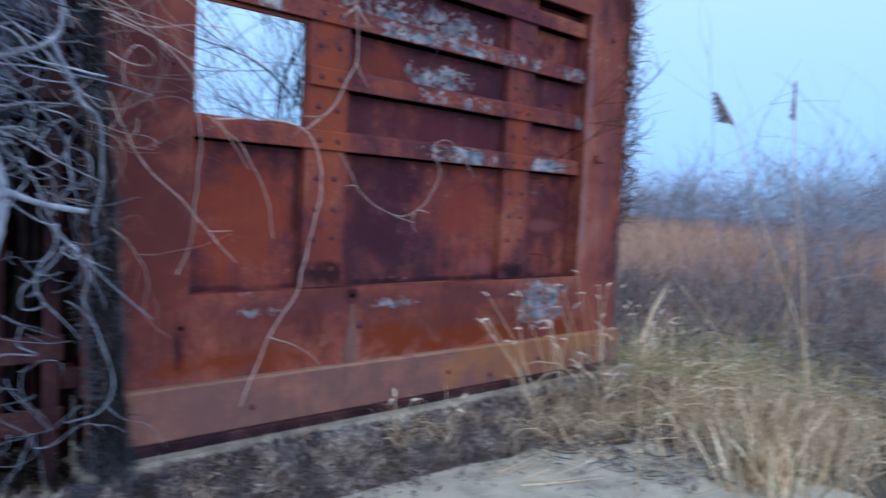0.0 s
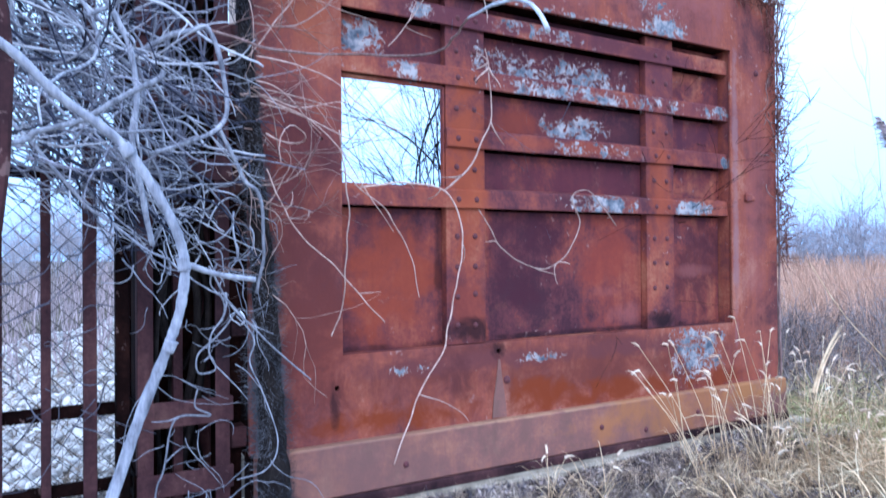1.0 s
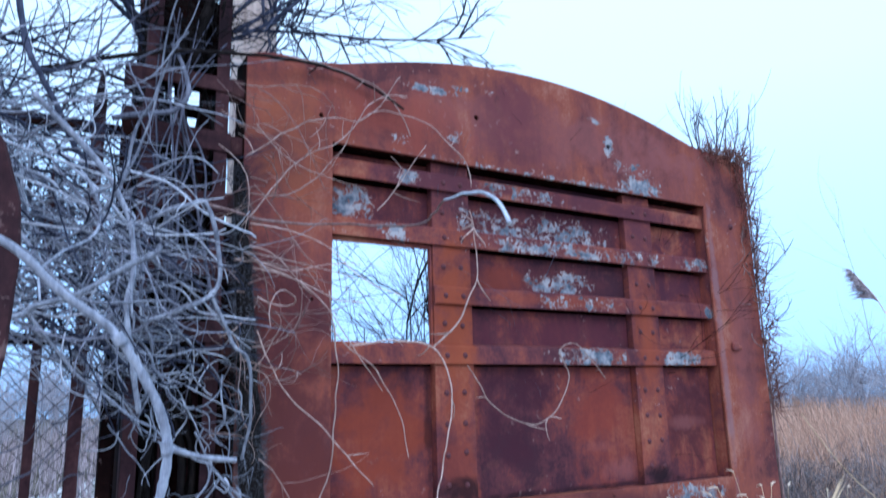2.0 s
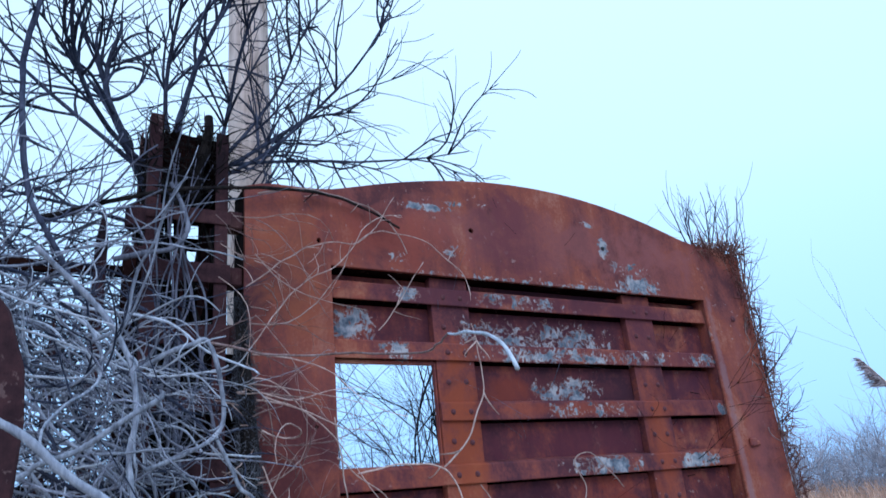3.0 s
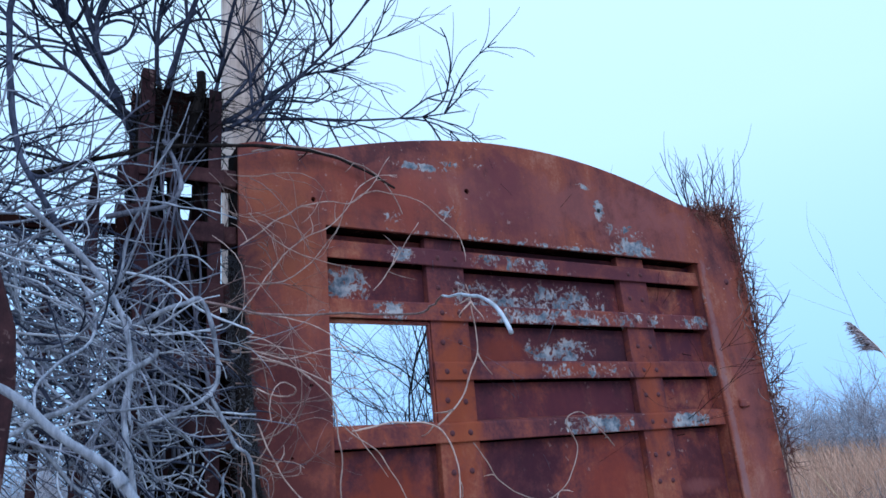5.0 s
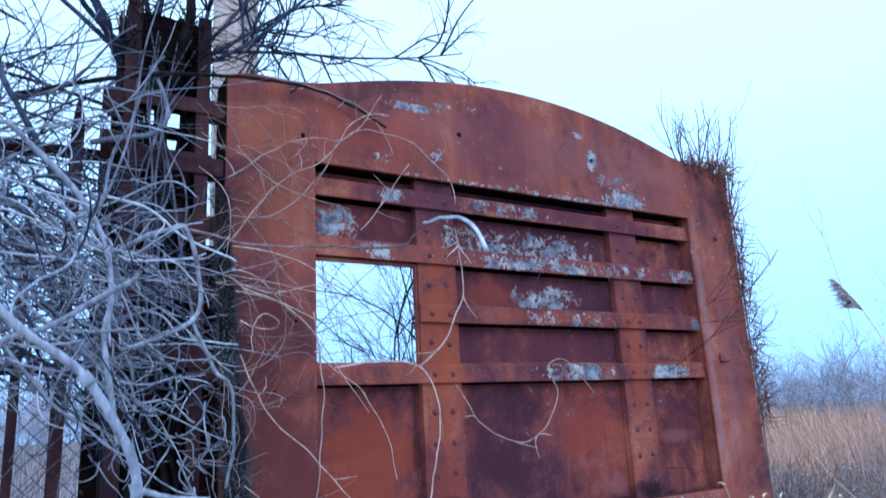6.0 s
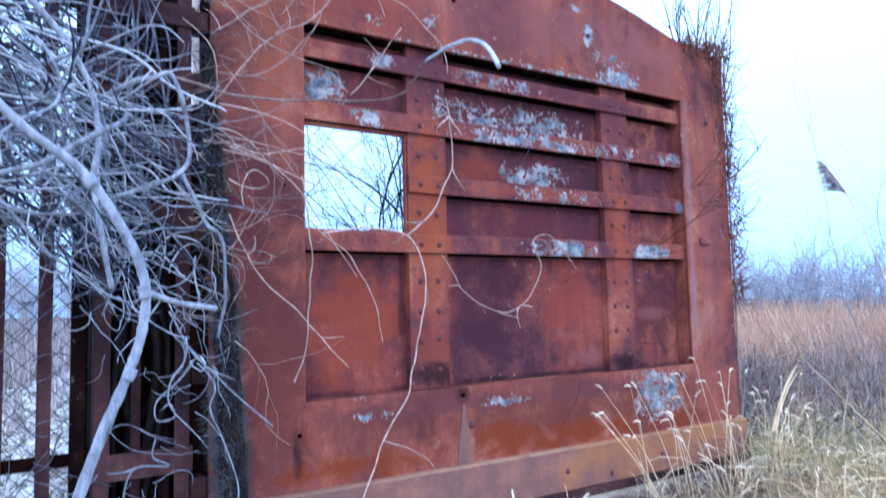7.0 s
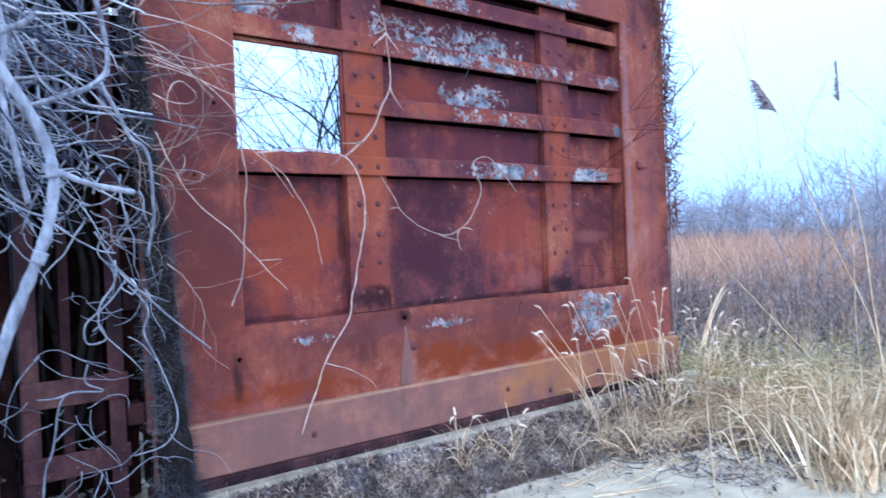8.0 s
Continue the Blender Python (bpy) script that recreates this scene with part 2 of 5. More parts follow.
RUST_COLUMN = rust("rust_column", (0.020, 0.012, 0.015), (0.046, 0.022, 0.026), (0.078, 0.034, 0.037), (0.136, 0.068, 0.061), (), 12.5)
RUST_RIVET = rust("rust_rivet", (0.089, 0.028, 0.037), (0.178, 0.046, 0.049), (0.286, 0.068, 0.049), (0.410, 0.144, 0.097), (), 2.2)
RUST_RIVET.node_tree.nodes["Principled BSDF"].inputs["Specular IOR Level"].default_value = 0.5
# near-black rust: the shade of column, slots and recess head is in its colour
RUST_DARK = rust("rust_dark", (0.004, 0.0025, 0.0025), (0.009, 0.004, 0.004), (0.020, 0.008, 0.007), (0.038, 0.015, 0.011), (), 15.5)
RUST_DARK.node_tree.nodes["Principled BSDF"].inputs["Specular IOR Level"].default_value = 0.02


def bark(name, low, mid, high, scale=30, stretch=(1, 1, 0.25), bump=0.5):
    m = Nodes(name, rough=0.9, spec=0.06)
    a = m.noise(scale, 6, 0.7, stretch=stretch)
    b = m.noise(scale * 0.22, 4, 0.6)
    col = m.ramp(m.math("ADD", m.math("MULTIPLY", a, 0.6), m.math("MULTIPLY", b, 0.4)), (0.36, low), (0.5, mid), (0.66, high))
    col = m.mix(1.0, col, m.math("MULTIPLY", m.spread(0.28), 1.0), "MULTIPLY")
    return m.finish(col, a, bump, 0.004)


VINE_PALE = bark("pale_vine_bark", (0.105, 0.112, 0.140), (0.272, 0.288, 0.348), (0.490, 0.512, 0.590), 70)
# shoot and twig barks are tinted blue to stand in for skylight
VINE_LIGHT = bark("light_shoot_bark", (0.278, 0.290, 0.335), (0.495, 0.516, 0.588), (0.701, 0.731, 0.831), 60)
VINE_TWIG = bark("twig_bark", (0.110, 0.112, 0.142), (0.215, 0.220, 0.275), (0.360, 0.370, 0.450), 60)
VINE_TAN = bark("tan_tendril_bark", (0.26, 0.16, 0.135), (0.48, 0.34, 0.30), (0.72, 0.57, 0.51), 60)
VINE_BROWN = bark("brown_twig_bark", (0.13, 0.075, 0.070), (0.25, 0.16, 0.15), (0.42, 0.31, 0.30), 60)
# near-black: shade among the stems inside the column is in this colour
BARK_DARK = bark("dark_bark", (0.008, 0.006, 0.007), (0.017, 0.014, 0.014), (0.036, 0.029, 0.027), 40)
# the blue in this grey is skylight put into the bark colour
BARK_GREY = bark("grey_shrub_bark", (0.058, 0.058, 0.078), (0.112, 0.112, 0.148), (0.205, 0.205, 0.255), 40)
BARK_BLUE = bark("blue_grey_twig_bark", (0.020, 0.022, 0.036), (0.048, 0.054, 0.085), (0.110, 0.118, 0.170), 40)
ROOT_HAIR = bark("root_hair", (0.026, 0.027, 0.034), (0.085, 0.088, 0.104), (0.26, 0.265, 0.30), 10)
# paler than the near barks: the haze of distance is mixed into the colour
BARK_FAR_HAZE = bark("far_shrub_haze_bark", (0.27, 0.26, 0.30), (0.38, 0.36, 0.40), (0.50, 0.47, 0.50), 4)
POLE_WOOD = bark("weathered_pole_wood", (0.32, 0.23, 0.19), (0.54, 0.41, 0.35), (0.70, 0.57, 0.50), 22, (1, 1, 0.06), 0.7)


def straw(name, low, mid, high, spread=0.35):
    m = Nodes(name, rough=0.85, spec=0.2)
    a = m.noise(6, 5, 0.7)
    col = m.ramp(a, (0.35, low), (0.5, mid), (0.66, high))
    col = m.mix(1.0, col, m.spread(spread), "MULTIPLY")
    m.bsdf.inputs["Subsurface Weight"].default_value = 0.0
    return m.finish(col)


STRAW = straw("dry_straw", (0.411, 0.292, 0.180), (0.677, 0.496, 0.321), (0.850, 0.755, 0.542), 0.5)
SEED = straw("seed_head_bristle", (0.694, 0.514, 0.376), (0.850, 0.660, 0.511), (0.850, 0.766, 0.627), 0.12)
GREEN = straw("fading_green_grass", (0.270, 0.275, 0.120), (0.450, 0.450, 0.215), (0.640, 0.600, 0.340), 0.45)
WEED_GREY = straw("grey_dead_weed", (0.105, 0.086, 0.092), (0.215, 0.180, 0.182), (0.42, 0.36, 0.36), 0.75)
MEADOW = straw("dry_meadow_grass", (0.400, 0.225, 0.160), (0.610, 0.365, 0.265), (0.780, 0.520, 0.380))
WEED = straw("dead_weed", (0.132, 0.100, 0.084), (0.242, 0.190, 0.158), (0.418, 0.340, 0.282), 0.5)
DEAD_LEAF = straw("dead_leaf", (0.040, 0.030, 0.032), (0.180, 0.136, 0.132), (0.72, 0.62, 0.58), 0.85)
PLUME = straw("reed_plume", (0.250, 0.195, 0.200), (0.385, 0.310, 0.325), (0.550, 0.460, 0.480), 0.3)


def stony(name, low, mid, high, scale=5.0, fine=60, bump=0.6, dist=0.01, vary=0.0):
    m = Nodes(name, rough=0.92, spec=0.2)
    a, b, c = m.noise(scale, 7, 0.65), m.noise(fine, 5, 0.7), m.noise(scale * 0.15, 4, 0.6)
    t = m.math("ADD", m.math("MULTIPLY", a, 0.5), m.math("ADD", m.math("MULTIPLY", b, 0.25), m.math("MULTIPLY", c, 0.25)))
    col = m.ramp(t, (0.38, low), (0.5, mid), (0.62, high))
    if vary:
        col = m.mix(1.0, col, m.spread(vary), "MULTIPLY")
    return m.finish(col, b, bump, dist)


CONCRETE = stony("worn_concrete", (0.300, 0.258, 0.205), (0.570, 0.500, 0.390), (0.716, 0.634, 0.495), 4, 90, 0.6, 0.006)
SILL = stony("mossy_concrete", (0.130, 0.108, 0.084), (0.320, 0.275, 0.215), (0.580, 0.500, 0.400), 6, 70, 0.7, 0.008)
SOIL = stony("litter_soil", (0.040, 0.031, 0.026), (0.110, 0.086, 0.068), (0.270, 0.215, 0.165), 3, 45, 1.0, 0.02)
STONE = stony("pale_stone", (0.33, 0.325, 0.33), (0.56, 0.55, 0.56), (0.76, 0.75, 0.76), 5, 50, vary=0.45)
WIRE = Nodes("galvanised_wire", rough=0.6, metal=0.3).finish((0.05, 0.045, 0.05))


# ---------------------------------------------------------------- mesh helpers
def thing(name, at, label, category, group="", kind=""):
    ob = new(name)
    ob.empty_display_size = 0.05
    ob.matrix_world = Matrix.Translation(at)
    return tagged(ob, label, category, group, kind)


def under(ob, parent, label=""):
    if parent is not None:
        ob.parent = parent
        base = parent
        m = Matrix.Identity(4)
        while base is not None:
            m = base.matrix_basis @ m if base.parent is None else base.matrix_parent_inverse @ base.matrix_basis @ m
            base = base.parent
        ob.matrix_parent_inverse = m.inverted()
    return tagged(ob, label)


def part(name, bm, material, parent=None, label="", smooth=False):
    """One mesh object from a bmesh in world coordinates."""
    me = bpy.data.meshes.new(name)
    bm.to_mesh(me)
    bm.free()
    me.materials.append(material)
    if smooth:
        me.polygons.foreach_set("use_smooth", [True] * len(me.polygons))
    return under(new(name, me), parent, label)


class Strands:
    """Many tubes and blades gathered into one mesh."""

    def __init__(self):
        self.v, self.f = [], []

    def tube(self, pts, r0, r1, sides=5, knots=0.0):
        pts = [Vector(p) for p in pts]
        start, n = len(self.v), len(pts)
        up = Vector((0.3, 0.2, 1)).normalized()
        for i, p in enumerate(pts):
            d = (pts[min(i + 1, n - 1)] - pts[max(i - 1, 0)]).normalized()
            a = d.cross(up)
            if a.length < 0.05:
                a = d.cross(Vector((1, 0, 0)))
            a.normalize()
            b = d.cross(a)
            r = r0 + (r1 - r0) * i / max(1, n - 1)
            if knots:
                r *= 1 + knots * random.uniform(-1, 1)
            for k in range(sides):
                w = 2 * math.pi * k / sides
                self.v.append(p + (a * math.cos(w) + b * math.sin(w)) * r)
        for i in range(n - 1):
            for k in range(sides):
                k2 = (k + 1) % sides
                o = start + i * sides
                self.f.append((o + k, o + k2, o + sides + k2, o + sides + k))
        self.f.append(tuple(start + (n - 1) * sides + k for k in range(sides)))
        self.f.append(tuple(start + k for k in reversed(range(sides))))

    def blade(self, base, tip, bend, width, steps=4):
        base, tip, bend = Vector(base), Vector(tip), Vector(bend)
        side = (tip - base).cross(Vector((random.uniform(-1, 1), random.uniform(-1, 1), 0.2)))
        if side.length < 1e-6:
            side = Vector((1, 0, 0))
        side.normalize()
        o = len(self.v)
        for i in range(steps):
            s = i / steps
            p = base.lerp(tip, s) + bend * (4 * s * (1 - s))
            w = width * (1 - 0.75 * s)
            self.v += [p - side * w, p + side * w]
            if i:
                self.f.append((o + 2 * i - 2, o + 2 * i - 1, o + 2 * i + 1, o + 2 * i))
        self.v.append(tip)
        self.f.append((o + 2 * steps - 2, o + 2 * steps - 1, len(self.v) - 1))

    def link(self, name, material, parent=None, label="", smooth=True):
        me = bpy.data.meshes.new(name)
        me.from_pydata([tuple(p) for p in self.v], [], self.f)
        me.materials.append(material)
        if smooth:
            me.polygons.foreach_set("use_smooth", [True] * len(me.polygons))
        me.update()
        return under(new(name, me), parent, label)


def block(bm, lo, hi, bevel=0.002, turn=None):
    """A box with eased edges, added to a bmesh."""
    lo, hi = Vector(lo), Vector(hi)
    m = Matrix.Translation((lo + hi) / 2) @ (turn or Matrix.Identity(4)) @ Matrix.Diagonal((*(hi - lo), 1))
    made = bmesh.ops.create_cube(bm, size=1, matrix=m)["verts"]
    if bevel:
        edges = list({e for v in made for e in v.link_edges})
        bmesh.ops.bevel(bm, geom=edges, offset=bevel, segments=1, affect="EDGES")
    return bm


def boxes(*pairs, bevel=0.002):
    bm = bmesh.new()
    for lo, hi in pairs:
        block(bm, lo, hi, bevel)
    return bm


def plate(name, outline, y0, y1, material, parent=None, label="", holes=(), bevel=0.0015):
    """A flat steel plate in the x-z plane from an outline and holes, with its thickness in y."""
    cu = bpy.data.curves.new(name, "CURVE")
    cu.dimensions, cu.fill_mode = "2D", "BOTH"
    cu.extrude, cu.bevel_depth, cu.bevel_resolution = (y1 - y0) / 2 - bevel, bevel, 0
    for ring in (outline, *holes):
        s = cu.splines.new("POLY")
        s.points.add(len(ring) - 1)
        for pt, (x, z) in zip(s.points, ring):
            pt.co = (x, z, 0, 1)
        s.use_cyclic_u = True
    tmp = bpy.data.objects.new("tmp", cu)
    scene.collection.objects.link(tmp)
    me = bpy.data.meshes.new_from_object(tmp.evaluated_get(bpy.context.evaluated_depsgraph_get()))
    bpy.data.objects.remove(tmp)
    bpy.data.curves.remove(cu)
    me.name = name
    me.transform(Matrix.Translation((0, (y0 + y1) / 2, 0)) @ Matrix.Rotation(math.pi / 2, 4, "X"))
    me.materials.clear()
    me.materials.append(material)
    return under(new(name, me), parent, label)


def ring(x, z, r, n=10):
    return [(x + r * math.cos(2 * math.pi * k / n) * random.uniform(0.85, 1.15), z + r * math.sin(2 * math.pi * k / n) * random.uniform(0.85, 1.15)) for k in range(n)]


def curve(pts, per=6):
    """A smooth line through control points."""
    pts = [Vector(p) for p in pts]
    out = []
    for i in range(len(pts) - 1):
        p0, p1, p2, p3 = pts[max(i - 1, 0)], pts[i], pts[i + 1], pts[min(i + 2, len(pts) - 1)]
        for k in range(per):
            t = k / per
            out.append(0.5 * (2 * p1 + (p2 - p0) * t + (2 * p0 - 5 * p1 + 4 * p2 - p3) * t * t + (3 * p1 - p0 - 3 * p2 + p3) * t ** 3))
    return out + [pts[-1]]


def wander(start, way, length, steps=10, curl=0.25, pull=(0, 0, 0)):
    """A crooked line that keeps roughly to its way."""
    p, d = Vector(start), Vector(way).normalized()
    out, step = [p.copy()], length / steps
    drift = Vector((random.gauss(0, 1), random.gauss(0, 1), random.gauss(0, 1))) * curl
    for _ in range(steps):
        drift = drift * 0.7 + Vector((random.gauss(0, 1), random.gauss(0, 1), random.gauss(0, 1))) * curl * 0.5
        d = (d + drift * 0.5 + Vector(pull) * step).normalized()
        p = p + d * step
        out.append(p.copy())
    return out


def bush(strands, start, way, length, radius, depth, curl=0.2, pull=(0, 0, 0), forks=4, sides=4, spread=0.8):
    """A bare branch with ever finer side branches."""
    line = wander(start, way, length, 8 if depth else 6, curl, pull)
    strands.tube(line, radius, radius * 0.42, sides)
    if depth == 0:
        return
    for _ in range(forks):
        i = random.randint(2, len(line) - 2)
        d = (line[i + 1] - line[i]).normalized()
        side = Vector((random.gauss(0, 1), random.gauss(0, 1), random.gauss(0, 1)))
        bush(strands, line[i], d + side.normalized() * spread, length * random.uniform(0.4, 0.7), radius * 0.5, depth - 1, curl, pull, forks, max(3, sides - 1), spread)


def smooth01(t):
    t = min(1.0, max(0.0, t))
    return t * t * (3 - 2 * t)


def ground_z(x, y):
    """The lie of the land: a bank up to the sill, low flat in front, rough field beyond."""
    z = -0.30
    along = smooth01((x + 1.6) / 0.5) * smooth01((4.2 - x) / 0.8)
    z += 0.20 * along * smooth01((y + 0.52) / 0.34)
    z -= 0.30 * smooth01((y - 0.6) / 1.5) * smooth01((0.6 - x) / 1.5)
    far = math.hypot(x, y)
    z += 0.03 * noise.noise((x * 1.3, y * 1.3, 0)) + 0.25 * smooth01((far - 6) / 20) * noise.noise((x * 0.12, y * 0.12, 3))
    return z


# ---------------------------------------------------------------- ground
def build_ground():
    n = 150
    us = [math.copysign(1.6 * math.sinh(abs(u) * 6.4) / 2.0, u) for u in np.linspace(-1, 1, n)]
    v = [(x + 1, y, ground_z(x + 1, y)) for y in us for x in us]
    f = [(j * n + i, j * n + i + 1, (j + 1) * n + i + 1, (j + 1) * n + i) for j in range(n - 1) for i in range(n - 1)]
    me = bpy.data.meshes.new("ground")
    me.from_pydata(v, [], f)
    me.materials.append(SOIL)
    me.polygons.foreach_set("use_smooth", [True] * len(me.polygons))
    tagged(new("ground", me), "dark soil with dead leaf litter and weeds", "ground", kind="structure")


build_ground()


def slab_outline(cx, cy, rx, ry, n=34, seed=1):
    r = random.Random(seed)
    pts = []
    for k in range(n):
        w = 2 * math.pi * k / n
        q = 1 + r.uniform(-0.025, 0.02)
        pts.append((cx + rx * q * math.copysign(abs(math.cos(w)) ** 0.4, math.cos(w)), cy + ry * q * math.copysign(abs(math.sin(w)) ** 0.4, math.sin(w))))
    return pts


def build_slab():
    bm = bmesh.new()
    pts = slab_outline(0.40, -2.75, 2.24, 2.26, 60)
    top = [bm.verts.new((x, y, -0.262)) for x, y in pts]
    low = [bm.verts.new((x, y, -0.42)) for x, y in pts]
    bm.faces.new(top)
    for k in range(len(pts)):
        bm.faces.new((low[k], low[(k + 1) % len(pts)], top[(k + 1) % len(pts)], top[k]))
    bmesh.ops.recalc_face_normals(bm, faces=bm.faces)
    ob = part("concrete_slab", bm, CONCRETE)
    tagged(ob, "pale worn concrete slab, its edges overgrown", "slab", kind="structure")


build_slab()

sill_bm = boxes(((-0.46, -0.14, -0.34), (3.42, 0.34, -0.062)), bevel=0.015)
sill = tagged(part("concrete_sill", sill_bm, SILL), "stained concrete sill carrying the rusty steel wall", "sill", kind="structure")

# ---------------------------------------------------------------- steel wall
X0, X1 = -0.435, 3.232          # outer sides
OX0, OX1 = 0.0, 2.764           # sides of the recessed opening
OZ0, OZ1 = 0.62, 2.423          # its foot and head
FOOT, LEDGE = -0.035, 0.222


def build_wall():
    wall = thing("steel_bulkhead", (1.4, 0.05, -0.06), "tall rusted riveted steel wall with arched top and window hole", "bulkhead")
    # arched head: flat shoulders that sweep up into the arch
    top = []
    for k in range(49):
        x = X0 + (X1 - X0) * k / 48
        d = abs(x - 1.36)
        arch = 0.235 * (1 - (d / 1.36) ** 2)
        ease = 0.5 * (arch + math.sqrt(arch * arch + 0.0012))
        top.append((x, 2.828 + ease - 0.045 * smooth01((d - 1.66) / 0.2)))
    head = [(X0, OZ1), (X1, OZ1)] + list(reversed(top))
    plate("header_plate", head, 0.0, 0.022, RUST_PLATE, wall, "arched top plate with two bullet-like holes", holes=[ring(0.876, 2.717, 0.017), ring(1.893, 2.712, 0.018), ring(-0.06, 2.55, 0.014)])
    plate("side_plate", [(X0, LEDGE), (OX0, LEDGE), (OX0, OZ1), (X0, OZ1)], 0.0, 0.022, RUST_PLATE, wall, holes=[ring(-0.03, 0.47, 0.013), ring(-0.1, 1.62, 0.01), ring(-0.2, 1.3, 0.008)])
    plate("side_plate", [(OX1, LEDGE), (X1, LEDGE), (X1, OZ1), (OX1, OZ1)], 0.0, 0.022, RUST_PLATE, wall)
    plate("bottom_plate", [(OX0, LEDGE), (OX1, LEDGE), (OX1, OZ0), (OX0, OZ0)], 0.0, 0.022, RUST_PLATE, wall, holes=[ring(0.88, 0.575, 0.016)])
    part("skirt_beam", boxes(((X0 + 0.02, -0.052, FOOT + 0.02), (X1 + 0.02, 0.02, LEDGE)), bevel=0.008), RUST_SKIRT, wall, "paler base beam with a highlight painted along its upper lip")
    part("skirt_foot", boxes(((X0 + 0.0, -0.066, -0.062), (X1 + 0.03, 0.05, FOOT + 0.02)), bevel=0.006), RUST_COLUMN, wall, "dark foot flange")
    # unseen dark plates added behind the holes so that no sky shows through
    for x, z in ((0.876, 2.717), (1.893, 2.712), (-0.06, 2.55), (-0.03, 0.47), (-0.1, 1.62), (-0.2, 1.3), (0.88, 0.575)):
        part("backing_lug", boxes(((x - 0.04, 0.0225, z - 0.04), (x + 0.04, 0.05, z + 0.04))), RUST_DARK, wall)
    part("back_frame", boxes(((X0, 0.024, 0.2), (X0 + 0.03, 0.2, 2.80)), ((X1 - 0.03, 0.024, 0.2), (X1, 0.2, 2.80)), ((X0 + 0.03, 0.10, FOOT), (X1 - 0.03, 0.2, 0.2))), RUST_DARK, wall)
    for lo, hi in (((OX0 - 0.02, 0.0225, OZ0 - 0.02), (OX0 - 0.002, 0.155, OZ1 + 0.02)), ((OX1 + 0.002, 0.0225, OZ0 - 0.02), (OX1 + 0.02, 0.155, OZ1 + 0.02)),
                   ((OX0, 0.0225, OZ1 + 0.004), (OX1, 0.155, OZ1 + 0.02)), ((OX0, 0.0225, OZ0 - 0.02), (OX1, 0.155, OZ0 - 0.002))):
        # head reveal takes near-black rust, shade on its underside put into the colour
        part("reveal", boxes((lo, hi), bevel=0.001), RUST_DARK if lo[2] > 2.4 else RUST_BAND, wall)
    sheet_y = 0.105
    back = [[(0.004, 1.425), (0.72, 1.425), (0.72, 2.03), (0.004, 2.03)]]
    # near-black sheet added behind the slots to give the shade under the bands
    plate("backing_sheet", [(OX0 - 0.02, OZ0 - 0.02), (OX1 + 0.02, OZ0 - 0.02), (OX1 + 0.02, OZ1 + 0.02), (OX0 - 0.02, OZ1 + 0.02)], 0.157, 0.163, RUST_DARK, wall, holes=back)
    part("window_rim", boxes(((0.582, 0.060, 1.42), (0.592, 0.086, 1.95)), ((0.004, 0.060, 1.936), (0.582, 0.086, 1.953)), ((0.004, 0.087, 1.940), (0.62, 0.099, 2.036)), bevel=0.001), RUST_BAND, wall, "thin cut edge of the window hole")
    ragged = [(0.582 - 0.0413 * k, 1.424 + 0.020 * abs(noise.noise((k * 0.9, 2, 5)))) for k in range(15)]
    plate("torn_lip", [(0.004, 1.398), (0.582, 1.398)] + ragged, 0.048, 0.056, RUST_BAND, wall, "ragged torn lower edge of the window hole", bevel=0.001)
    slot = 0.010
    for x0, x1, z0, z1 in ((OX0, OX1 - 0.012, OZ0, 1.325 - slot), (0.625, OX1, 1.40, 1.640 - slot), (0.625, OX1, 1.72, 1.955 - slot), (OX0, OX1, 2.03, 2.262 - slot), (OX0, OX1, 2.34, OZ1 - 0.014)):
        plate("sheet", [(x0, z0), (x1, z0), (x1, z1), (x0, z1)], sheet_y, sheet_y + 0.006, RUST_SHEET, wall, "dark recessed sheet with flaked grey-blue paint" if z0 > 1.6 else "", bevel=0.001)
    # horizontal bands: angles whose lower lips stand proud
    rivet_me = rivet_mesh(0.0155)
    for z, x_from in ((2.262, OX0 + 0.003), (1.955, OX0 + 0.003), (1.640, 0.592), (1.325, OX0 + 0.003)):
        bm = bmesh.new()
        prof = [(sheet_y - 0.002, z + 0.112), (0.044, z + 0.098), (0.036, z + 0.088), (0.030, z + 0.004), (0.032, z), (0.040, z), (0.042, z + 0.008), (0.046, z + 0.084)]
        n = 30
        rings = []
        for i in range(n + 1):
            x = x_from + (OX1 - 0.003 - x_from) * i / n
            w = 0.0025 * noise.noise((x * 2.1, z * 7, 0))
            rings.append([bm.verts.new((x, yy + w, zz + w)) for yy, zz in prof])
        for i in range(n):
            for k in range(len(prof)):
                k2 = (k + 1) % len(prof)
                bm.faces.new((rings[i][k], rings[i][k2], rings[i + 1][k2], rings[i + 1][k]))
        bm.faces.new(rings[0])
        bm.faces.new(list(reversed(rings[-1])))
        bmesh.ops.recalc_face_normals(bm, faces=bm.faces)
        band = part("band", bm, RUST_BAND, wall)
        for sx in (0.595, 2.03):
            for dx in (0.065, 0.175):
                rivet(rivet_me, (sx + dx, 0.034, z + 0.045), band)
    # two upright riveted straps
    for sx in (0.595, 2.03):
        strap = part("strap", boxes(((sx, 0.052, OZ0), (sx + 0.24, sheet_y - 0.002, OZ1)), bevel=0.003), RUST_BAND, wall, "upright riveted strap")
        z = 0.72
        while z < 2.4:
            if all(abs(z - b - 0.05) > 0.09 for b in (2.262, 1.955, 1.640, 1.325)):
                for dx in (0.065, 0.175):
                    rivet(rivet_me, (sx + dx, 0.052, z + random.uniform(-0.006, 0.006)), strap)
            z += 0.152 if z < 1.3 else 0.1025
    big = rivet_mesh(0.022)
